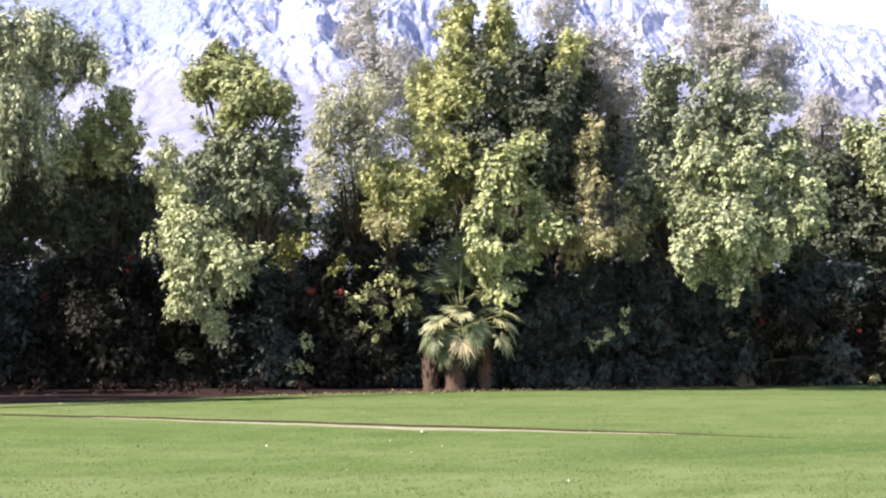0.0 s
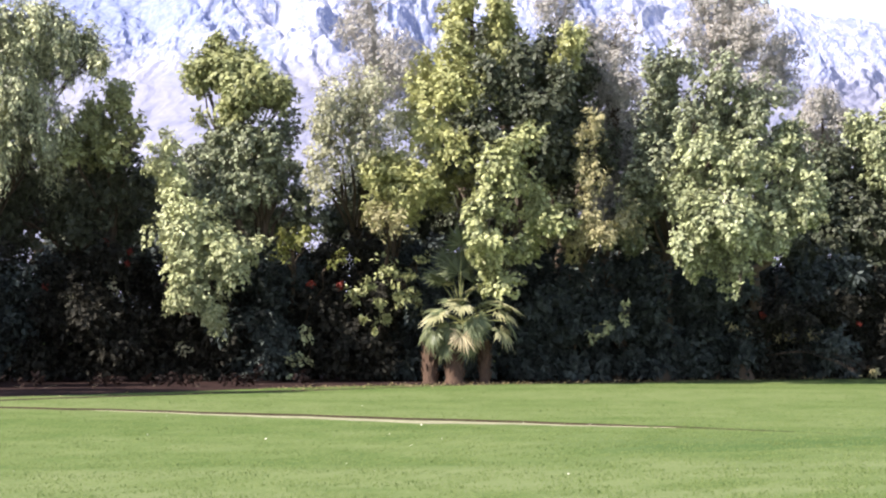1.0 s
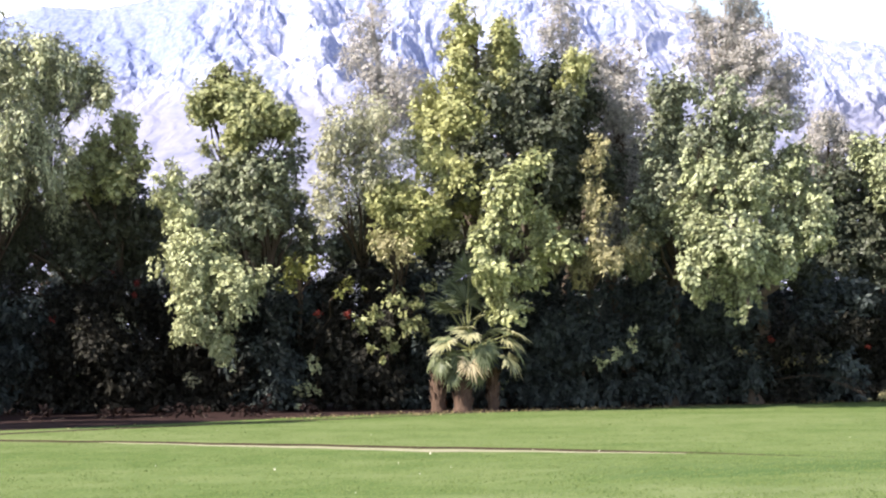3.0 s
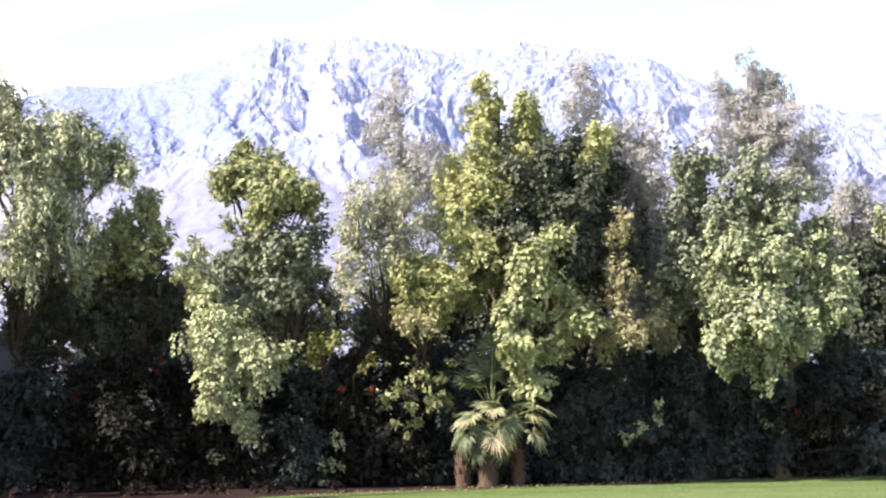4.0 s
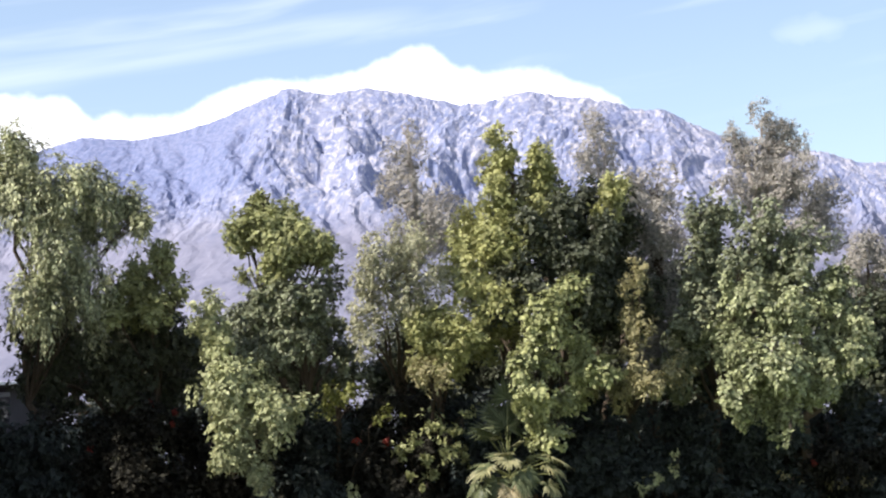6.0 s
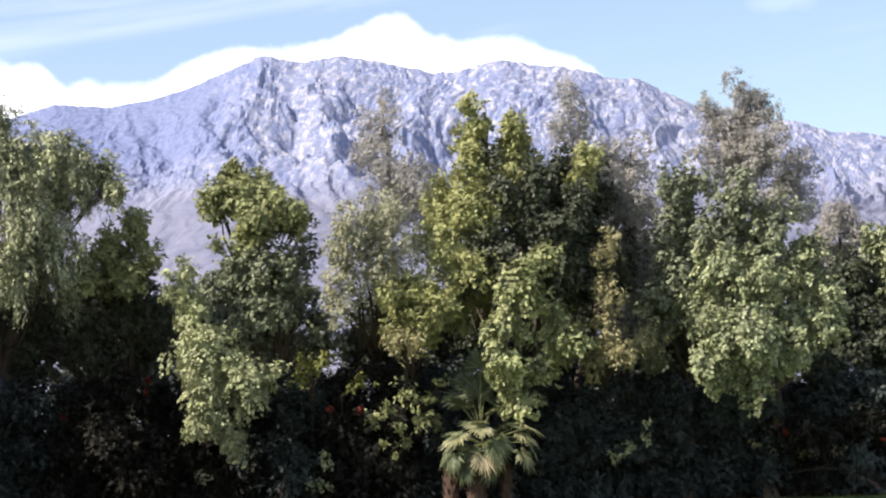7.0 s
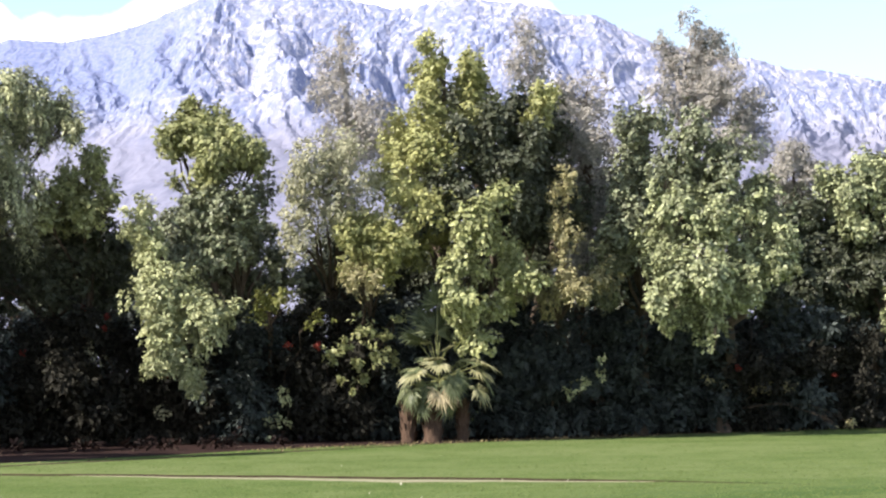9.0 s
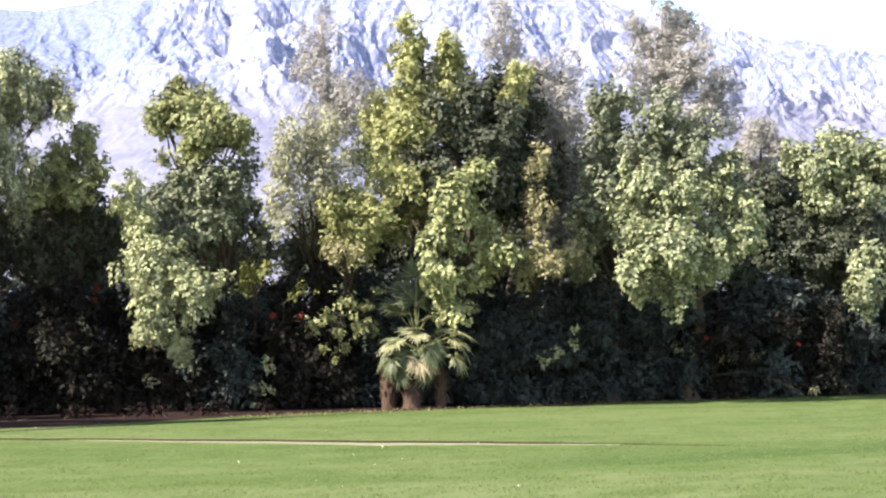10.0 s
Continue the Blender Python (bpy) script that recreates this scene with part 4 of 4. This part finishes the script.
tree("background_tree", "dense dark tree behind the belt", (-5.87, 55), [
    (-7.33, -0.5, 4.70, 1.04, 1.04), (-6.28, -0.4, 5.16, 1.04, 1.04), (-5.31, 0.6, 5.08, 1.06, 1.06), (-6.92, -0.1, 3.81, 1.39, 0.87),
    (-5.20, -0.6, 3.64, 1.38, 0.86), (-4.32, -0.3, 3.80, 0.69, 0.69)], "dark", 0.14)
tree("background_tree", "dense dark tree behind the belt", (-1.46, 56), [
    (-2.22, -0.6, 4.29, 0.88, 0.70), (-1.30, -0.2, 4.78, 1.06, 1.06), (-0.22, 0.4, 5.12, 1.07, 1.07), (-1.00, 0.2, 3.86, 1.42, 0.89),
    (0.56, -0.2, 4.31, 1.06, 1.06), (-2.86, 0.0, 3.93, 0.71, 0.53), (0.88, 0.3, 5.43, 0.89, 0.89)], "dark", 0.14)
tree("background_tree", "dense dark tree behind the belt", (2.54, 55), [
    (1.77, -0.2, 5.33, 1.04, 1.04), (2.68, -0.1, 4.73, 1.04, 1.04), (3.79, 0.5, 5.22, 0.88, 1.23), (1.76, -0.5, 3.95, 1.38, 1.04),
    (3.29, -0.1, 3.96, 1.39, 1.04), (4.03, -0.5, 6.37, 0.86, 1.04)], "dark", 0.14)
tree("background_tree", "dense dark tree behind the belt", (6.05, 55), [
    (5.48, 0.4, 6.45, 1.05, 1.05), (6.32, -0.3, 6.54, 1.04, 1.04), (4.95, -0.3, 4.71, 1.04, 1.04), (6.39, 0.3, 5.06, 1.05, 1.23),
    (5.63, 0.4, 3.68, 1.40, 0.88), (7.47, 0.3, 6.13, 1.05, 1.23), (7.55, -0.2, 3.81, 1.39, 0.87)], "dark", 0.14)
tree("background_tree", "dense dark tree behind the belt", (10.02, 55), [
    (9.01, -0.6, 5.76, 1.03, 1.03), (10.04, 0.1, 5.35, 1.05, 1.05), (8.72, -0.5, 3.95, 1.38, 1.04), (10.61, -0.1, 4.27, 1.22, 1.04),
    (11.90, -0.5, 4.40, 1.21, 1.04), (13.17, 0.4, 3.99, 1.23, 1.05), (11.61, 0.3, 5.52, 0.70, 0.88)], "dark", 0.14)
# shaded right side of the laurel, built from dark-leaved clumps
tree("shaded_tree", "shaded side of the laurel as a separate dark-leaved tree", (2.85, 52.3), [
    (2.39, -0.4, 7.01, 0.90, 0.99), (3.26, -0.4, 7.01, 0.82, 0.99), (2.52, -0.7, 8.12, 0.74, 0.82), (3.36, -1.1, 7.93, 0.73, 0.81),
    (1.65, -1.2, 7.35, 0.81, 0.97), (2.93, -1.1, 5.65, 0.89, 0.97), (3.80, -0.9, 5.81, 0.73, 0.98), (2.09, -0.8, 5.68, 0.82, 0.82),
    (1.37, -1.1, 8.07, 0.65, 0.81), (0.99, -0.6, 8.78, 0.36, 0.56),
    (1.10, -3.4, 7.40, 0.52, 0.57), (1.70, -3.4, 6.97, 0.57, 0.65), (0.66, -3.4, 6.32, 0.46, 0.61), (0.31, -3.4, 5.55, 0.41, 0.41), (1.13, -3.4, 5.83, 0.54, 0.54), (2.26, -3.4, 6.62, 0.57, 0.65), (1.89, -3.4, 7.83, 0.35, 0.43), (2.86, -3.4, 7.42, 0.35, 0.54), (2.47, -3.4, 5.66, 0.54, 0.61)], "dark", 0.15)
# shaded lower crowns of the left trees, given the dark leaf
tree("shaded_tree", "shaded lower crowns by the pepper tree as a dark-leaved tree", (-9.80, 51.6), [
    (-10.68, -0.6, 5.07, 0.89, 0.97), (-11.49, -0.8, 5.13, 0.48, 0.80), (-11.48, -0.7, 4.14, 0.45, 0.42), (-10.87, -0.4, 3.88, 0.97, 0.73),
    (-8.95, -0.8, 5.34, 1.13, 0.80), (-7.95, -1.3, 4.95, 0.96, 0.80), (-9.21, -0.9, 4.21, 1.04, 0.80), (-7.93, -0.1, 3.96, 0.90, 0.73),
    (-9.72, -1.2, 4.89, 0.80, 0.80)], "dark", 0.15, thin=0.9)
# shaded lower part of the slender tree, given the dull leaf
tree("shaded_tree", "shaded lower part of the slender tree as a duller tree", (-4.94, 51.7), [
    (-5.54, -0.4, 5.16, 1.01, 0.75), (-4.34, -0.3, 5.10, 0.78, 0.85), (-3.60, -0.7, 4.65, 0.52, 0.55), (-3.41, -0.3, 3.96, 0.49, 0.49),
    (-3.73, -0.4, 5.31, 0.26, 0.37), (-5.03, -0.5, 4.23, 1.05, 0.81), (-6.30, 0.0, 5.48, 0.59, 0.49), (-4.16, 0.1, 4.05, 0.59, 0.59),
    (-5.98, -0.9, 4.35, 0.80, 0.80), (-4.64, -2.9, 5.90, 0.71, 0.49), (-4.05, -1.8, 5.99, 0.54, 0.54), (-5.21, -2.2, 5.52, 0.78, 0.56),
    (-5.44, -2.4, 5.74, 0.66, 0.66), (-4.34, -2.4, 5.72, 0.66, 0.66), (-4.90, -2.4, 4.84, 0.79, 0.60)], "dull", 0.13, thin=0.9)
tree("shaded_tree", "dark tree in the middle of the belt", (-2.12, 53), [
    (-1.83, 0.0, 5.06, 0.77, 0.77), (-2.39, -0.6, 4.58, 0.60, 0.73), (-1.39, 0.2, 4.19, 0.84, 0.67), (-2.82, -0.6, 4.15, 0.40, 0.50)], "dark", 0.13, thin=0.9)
tree("sprig_shrub", "thin pale sprigs reaching out of the hedge", (4.69, 52.6), [
    (4.56, -2.2, 1.98, 0.17, 0.13), (4.42, -2.3, 1.64, 0.11, 0.08), (3.68, -1.9, 1.14, 0.10, 0.17), (4.07, -2.3, 1.39, 0.08, 0.07)], "pale", 0.03, thin=0.5)
tree("sprig_shrub", "thin pale sprigs reaching out of the hedge", (8.53, 53.3), [
    (7.45, -1.3, 1.41, 0.43, 0.10), (8.83, -0.4, 1.20, 0.50, 0.13), (9.64, -0.4, 1.16, 0.18, 0.09), (6.61, -0.5, 1.06, 0.07, 0.18),
    (7.86, -1.5, 1.24, 0.17, 0.09), (10.75, -0.7, 0.18, 0.09, 0.06), (11.21, -0.5, 0.21, 0.10, 0.06)], "olive", 0.03, thin=0.35)
tree("sprig_shrub", "thin pale sprigs reaching out of the hedge", (-3.80, 51.8), [
    (-3.38, -2.0, 1.25, 0.07, 0.19), (-3.71, -2.1, 0.70, 0.11, 0.22), (-3.70, -2.3, 0.16, 0.17, 0.11), (-3.44, -2.0, 0.56, 0.07, 0.14)], "pale", 0.03, thin=0.5)
tree("sprig_shrub", "thin pale sprigs reaching out of the hedge", (-6.94, 51.6), [
    (-6.72, -1.6, 1.81, 0.22, 0.14), (-6.32, -1.5, 0.83, 0.19, 0.14), (-7.99, -1.5, 2.37, 0.19, 0.14), (-8.11, -1.2, 1.39, 0.14, 0.14),
    (-8.99, -2.1, 2.08, 0.14, 0.11)], "grey", 0.03, thin=0.5)

# ---- hedge ----


def shrub(x, y, height, half, label, blooms=()):
    """A hedge shrub: several stems, leaves to the ground, a few flower heads."""
    SEED[0] += 1
    rng = np.random.default_rng(SEED[0])
    root = thing("hedge_shrub", (x, y, 0), label, "shrub", "hedge")
    for _ in range(4):
        w = bent((rng.normal(0, 0.12), rng.normal(0, 0.12), -0.05), (rng.normal(0, 0.5 * half), rng.normal(0, 0.3), height * rng.uniform(0.6, 0.9)), rng, 0.02, 6)
        v, f = tube(w, 0.045 * (1 - 0.75 * np.linspace(0, 1, 6)), 6)
        part("stem", mesh_of("stem", v, f, BARK), root)
    clumps = []
    for _ in range(11):
        rz = rng.uniform(0.32, 0.70)
        clumps.append((rng.uniform(-half, half), rng.uniform(-1.25, 0.25), rng.uniform(0.45, height - rz), rng.uniform(0.40, 0.75), rz))
    clumps.append((0, 0.2, 0.5 * height, half * 1.1, 0.48 * height))
    clumps.append((rng.uniform(-0.4, 0.4), -0.2, 0.55, half * 1.1, 0.5))
    clumps.append((rng.uniform(-0.4, 0.4), -0.45, 0.30, half, 0.28))
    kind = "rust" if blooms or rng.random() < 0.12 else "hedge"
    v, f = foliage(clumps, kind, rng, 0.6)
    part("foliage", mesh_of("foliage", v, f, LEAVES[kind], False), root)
    for bx, by, bz, r in blooms:
        n = int(30 + 700 * r * r)
        q = rng.normal(0, 1, (n, 3))
        q /= np.linalg.norm(q, axis=1)[:, None]
        at = np.array((bx - x, by - y, bz)) + q * r * rng.random((n, 1)) ** 0.5
        v, f = leaf_quads(at, q + rng.normal(0, 0.4, (n, 3)), rng.normal(0, 1, (n, 3)), 0.07, 0.055, rng)
        part("blossom", mesh_of("blossom", v, f, BLOSSOM, False), root, "cluster of red papery blossom")
    return root



def low_plant(x, y, height, half):
    """A low plant of the bed: short stems and dull reddish leaves down to the soil."""
    SEED[0] += 1
    rng = np.random.default_rng(SEED[0])
    root = thing("bed_plant", (x, y, 0), "low dull reddish plant spreading over the mulch", "plant", "bed plants")
    for _ in range(3):
        w = bent((rng.normal(0, 0.1), rng.normal(0, 0.1), -0.03), (rng.normal(0, 0.5 * half), rng.normal(0, 0.2), height * 0.8), rng, 0.02, 4)
        v, f = tube(w, 0.015 * (1 - 0.7 * np.linspace(0, 1, 4)), 5)
        part("stem", mesh_of("stem", v, f, BARK), root)
    clumps = [(rng.uniform(-half, half), rng.uniform(-0.3, 0.3), 0.45 * height, 0.45 * half, 0.55 * height) for _ in range(5)]
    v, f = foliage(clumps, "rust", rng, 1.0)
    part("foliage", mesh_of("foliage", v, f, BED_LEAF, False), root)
    return root


BLOOMS = [
    (-9.70, 49.60, 2.36, 0.10),
    (-7.63, 49.60, 3.18, 0.10),
    (-7.70, 49.60, 2.91, 0.08),
    (-6.26, 49.60, 1.74, 0.08),
    (-3.23, 49.70, 2.43, 0.10),
    (-2.50, 49.70, 2.39, 0.10),
    (8.22, 52.30, 1.67, 0.09),
    (10.88, 53.20, 1.45, 0.06),
    (-8.18, 49.60, 3.46, 0.08),
]


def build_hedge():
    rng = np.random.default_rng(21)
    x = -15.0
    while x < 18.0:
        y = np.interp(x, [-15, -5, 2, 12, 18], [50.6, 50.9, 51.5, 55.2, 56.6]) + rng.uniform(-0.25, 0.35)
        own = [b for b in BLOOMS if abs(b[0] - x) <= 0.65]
        label = "dense green hedge shrub with scattered red blossom, leaves darkened as in shade" if own else "dense green hedge shrub rooted in the soil bed, leaves darkened as in shade"
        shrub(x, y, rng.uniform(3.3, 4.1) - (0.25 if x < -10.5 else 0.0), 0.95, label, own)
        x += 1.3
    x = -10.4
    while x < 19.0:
        shrub(x, 54.6 + 0.32 * max(0.0, x - 4.0) + rng.uniform(-0.4, 0.4), rng.uniform(3.9, 4.3), 1.15, "tall green shrub behind the hedge, leaves darkened as in shade")
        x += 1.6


build_hedge()
bed = random.Random(31)
for k in range(7):
    low_plant(-10.0 + 1.15 * k + bed.uniform(-0.3, 0.3), 47.6 - 0.3 * abs(k - 7) + bed.uniform(-0.5, 0.3), bed.uniform(0.08, 0.15), bed.uniform(0.3, 0.5))

# ---- fan palm ----


def fan_frond(rng, stalk, blade, pitch, mat):
    """A fan leaf at the origin, its stalk growing along +x and its pleated blade bent down at the end: stalk and blade meshes."""
    s = np.linspace(0, 1, 7)
    line = np.stack([stalk * s, 0 * s, -0.10 * stalk * s ** 2], 1)
    sv, sf = tube(line, 0.020 * (1 - 0.5 * s), 5)
    hub, n, vs, fs = line[-1], 21, [], []
    p = radians(pitch)
    fwd, flat, out = np.array((math.cos(p), 0, -math.sin(p))), np.array((0, 1.0, 0)), np.array((math.sin(p), 0, math.cos(p)))
    for k in range(n):
        a = radians(-118 + 236 * k / (n - 1)) + rng.normal(0, 0.025)
        way = fwd * math.cos(a) + flat * math.sin(a)
        across = flat * math.cos(a) - fwd * math.sin(a)
        long = blade * (0.80 + 0.20 * math.cos(a * 0.7)) * rng.uniform(0.74, 1.08)
        half = 0.062 * blade
        limp = rng.uniform(0.5, 2.2)
        pts = []
        for q, wide in ((0.03, 0.10), (0.32, 0.82), (0.58, 1.15), (0.80, 0.62), (1.0, 0.08)):
            c = hub + way * q * long + out * (0.10 * blade * math.sin(q * 2.2)) - np.array((0, 0, 0.34 * limp * blade * max(0.0, q - 0.45) ** 1.5))
            pts += [c - across * half * wide, c + out * 0.55 * half * wide, c + across * half * wide]
        b = len(vs)
        vs += pts
        for r in range(4):
            for c in range(2):
                o = b + r * 3 + c
                fs.append((o, o + 1, o + 4, o + 3))
    return mesh_of("petiole", sv, sf, STALK), mesh_of("blade", np.array(vs), np.array(fs), mat, False)


def fan_palm(place, trunks, crowns, label):
    rng = np.random.default_rng(77)
    root = thing("fan_palm", place, label, "palm", "tree belt")
    for x, y, height, r in trunks:
        z = np.linspace(-0.05, height, 14)
        rad = r * (1.0 + 0.06 * np.sin(np.arange(14) * 2.1)) * np.interp(z, [0, 0.15, height], [1.15, 1.0, 0.95])
        v, f = tube(np.stack([x + 0 * z, y + 0 * z, z], 1), rad, 14)
        trunk = part("trunk", mesh_of("trunk", v, f, PALM_BARK), root, "thick brown fibrous palm trunk")
        for k in range(26):
            a, h = k * 2.399, height * (0.15 + 0.8 * k / 26)
            way = np.array((math.cos(a), math.sin(a), 0))
            foot = np.array((x, y, h)) + way * r * 0.92
            v, f = tube([foot, foot + way * 0.025 + (0, 0, 0.09), foot + way * 0.055 + (0, 0, 0.16)], (0.034, 0.026, 0.012), 4)
            part("leaf_base", mesh_of("leaf_base", v, f, PALM_BARK), trunk)
    for (x, y, z), fronds in crowns:
        for turn, up, stalk, blade, pitch, dry in fronds:
            petiole, fan = fan_frond(rng, stalk, blade, pitch, (FROND, DRY_FROND, SHADE_FROND)[dry])
            ob = part("frond", fan, root, ("broad pleated fan frond", "withered straw-coloured fan frond", "fan frond with shade in its dark green")[dry])
            ob.matrix_basis = pose(x, y, z, rng.uniform(-24, 24), -up + rng.uniform(-9, 9), turn + rng.uniform(-10, 10))
            part("petiole", petiole, ob)
    return root


def build_palm():
    px, py = 0.42, 48.6
    # turn, rise, stalk, blade, bend of the blade, fresh or withered or shade-coloured
    lower = [
        (-95, 35, 0.60, 0.48, 72, 0), (-25, 30, 1.10, 0.50, 46, 0), (-150, 22, 0.72, 0.52, 55, 0), (-8, 14, 1.05, 0.50, 65, 2), (-155, -14, 0.80, 0.52, 68, 2),
        (-95, -30, 0.60, 0.48, 55, 1), (-32, -14, 0.98, 0.52, 50, 0), (-120, -6, 0.50, 0.48, 70, 2), (-65, -10, 0.55, 0.48, 70, 2), (-178, 2, 0.80, 0.50, 58, 2),
        (4, -18, 0.95, 0.50, 60, 2), (-78, -54, 0.42, 0.44, 34, 1), (-146, -40, 0.72, 0.48, 40, 2), (-48, -46, 0.60, 0.48, 40, 2), (-52, 22, 0.55, 0.42, 66, 2),
        (150, 30, 0.65, 0.55, 30, 2), (60, 36, 0.70, 0.55, 30, 2), (100, 44, 0.65, 0.55, 25, 2), (-112, 52, 0.62, 0.34, 50, 0), (-20, 20, 0.90, 0.50, 52, 0), (-165, 34, 0.60, 0.44, 48, 2), (12, 40, 0.85, 0.46, 40, 2)]
    upper = [(t, u, k, b, d, 2) for t, u, k, b, d in (
        (92, 84, 0.95, 0.66, 8), (85, 86, 1.60, 0.62, 6), (150, 62, 1.00, 0.58, 15), (40, 60, 0.95, 0.55, 20), (118, 72, 1.30, 0.60, 10), (60, 76, 1.25, 0.58, 10), (-160, 55, 0.85, 0.48, 30))]
    upper += [(-50, 62, 0.55, 0.30, 40, 0), (-140, 66, 0.70, 0.26, 40, 0), (70, 80, 1.15, 0.34, 60, 0)]
    fan_palm((px, py, 0.0), [(-0.72, 0.15, 0.95, 0.175), (-0.14, -0.1, 1.30, 0.22), (0.58, 0.30, 1.05, 0.135)],
             [((0.05, -0.05, 1.50), lower), ((0.00, 0.40, 1.75), upper)], "cluster of fan palms with drooping sunlit fronds")


build_palm()

# ---- house behind the trees ----


def block(name, lo, hi, mat, parent, bevel=0.015, label=""):
    bm = bmesh.new()
    bmesh.ops.create_cube(bm, size=1.0)
    for v in bm.verts:
        v.co = Vector([(a + b) / 2 + c * (b - a) for a, b, c in zip(lo, hi, v.co)])
    bmesh.ops.bevel(bm, geom=bm.edges[:], offset=bevel, segments=1, affect="EDGES")
    me = bpy.data.meshes.new(name)
    bm.to_mesh(me)
    bm.free()
    me.materials.append(mat)
    return part(name, me, parent, label)


def build_house():
    root = thing("house", (-21.0, 66.0, 0), "low grey stucco house with a white roof edge", "house")
    block("wall", (-9, 0, -0.1), (5.35, 7, 4.63), SHADED_STUCCO, root)
    roof = block("roof", (-9.4, -0.5, 4.63), (5.75, 7.4, 4.78), SHADED_STUCCO, root)
    block("fascia", (-9.45, -0.56, 4.70), (5.80, -0.503, 4.80), FASCIA, roof, 0.008, "white painted fascia board")
    win = block("window", (4.91, -0.03, 3.51), (5.47, 0.04, 4.34), SHADED_STUCCO, root, 0.01, "dark window under a pale lintel")
    block("lintel", (4.51, -0.07, 4.34), (5.47, 0.03, 4.48), LINTEL, win, 0.008, "pale grey lintel board")
    for a in (4.97, 5.21):
        block("pane", (a, -0.045, 3.57), (a + 0.19, -0.032, 4.29), PANE, win, 0.002)


build_house()

# ---- dry leaves along the bed ----


def build_litter():
    rng = np.random.default_rng(44)
    n = 1100
    x = rng.uniform(-13, 14, n)
    edge = bed_line(x)
    x = np.where(x < -3.0, np.where(rng.random(n) < 0.92, x + 9.0, x), x)
    edge = bed_line(x)
    y = edge + np.where(x > -1.0, 0.05, 0.5) + rng.normal(0, 0.35, n) + 1.2 * (rng.random(n) < 0.4) * rng.random(n)
    at = np.stack([x, y, ground_height(x, y) + 0.03], 1)
    n = len(at)
    v, f = leaf_quads(at, rng.normal(0, 0.5, (n, 3)) + (0, 0, 1), rng.normal(0, 1, (n, 3)), 0.065, 0.04, rng)
    tagged(new("leaf_litter", mesh_of("leaf_litter", v, f, LITTER, False)), "dry fallen leaves along the edge of the bed", "leaves", kind="stuff")

    lx, ly = rng.uniform(-5, 7, 22), 20.5 + 24 * rng.random(22) ** 1.4
    at = np.stack([lx, ly, ground_height(lx, ly) + 0.03], 1)
    v, f = leaf_quads(at, rng.normal(0, 0.6, (22, 3)) + (0, -0.4, 0.8), rng.normal(0, 1, (22, 3)), 0.030, 0.026, rng)
    tagged(new("fallen_petals", mesh_of("fallen_petals", v, f, PETAL, False)), "pale petals scattered over the mown grass", "petals", kind="stuff")


build_litter()

# ---- grass blades on the lawn ----


def build_grass():
    rng = np.random.default_rng(31)
    n = 230000
    y = 15.5 + 39 * rng.random(n) ** 1.5
    x = rng.uniform(-1, 1, n) * (0.26 * y + 1.0)
    edge = bed_line(x)
    off = y - bank_line(x)
    sandy = (off < -0.05) & (off > -1.45) & (x > -5.6) & (x < 3.0)
    tufty = np.sin(x * 5.1 + 2.0 * np.sin(y * 1.7)) + np.sin(y * 4.3 + 2.0 * np.sin(x * 1.3)) + np.sin(x * 11.0 - y * 7.0)
    keep = (y < edge + 0.2) & ~(sandy & (rng.random(n) < 0.96)) & (tufty > rng.normal(-0.4, 0.9, n))
    x, y = x[keep], y[keep]
    n = len(x)
    at = np.stack([x, y, ground_height(x, y) - 0.005], 1)
    along = np.stack([rng.normal(0, 0.5, n), rng.normal(0, 0.5, n), np.ones(n)], 1)
    face = np.stack([rng.normal(-0.5, 0.5, n), rng.normal(-0.8, 0.35, n), rng.normal(0.7, 0.4, n)], 1)
    v, f = leaf_quads(at, face, along, 0.029, 0.012, rng)
    ob = new("grass", mesh_of("grass", v, f, GRASS_BLADE, False))
    tagged(ob, "short green grass blades across the lawn", "grass", kind="stuff")


build_grass()
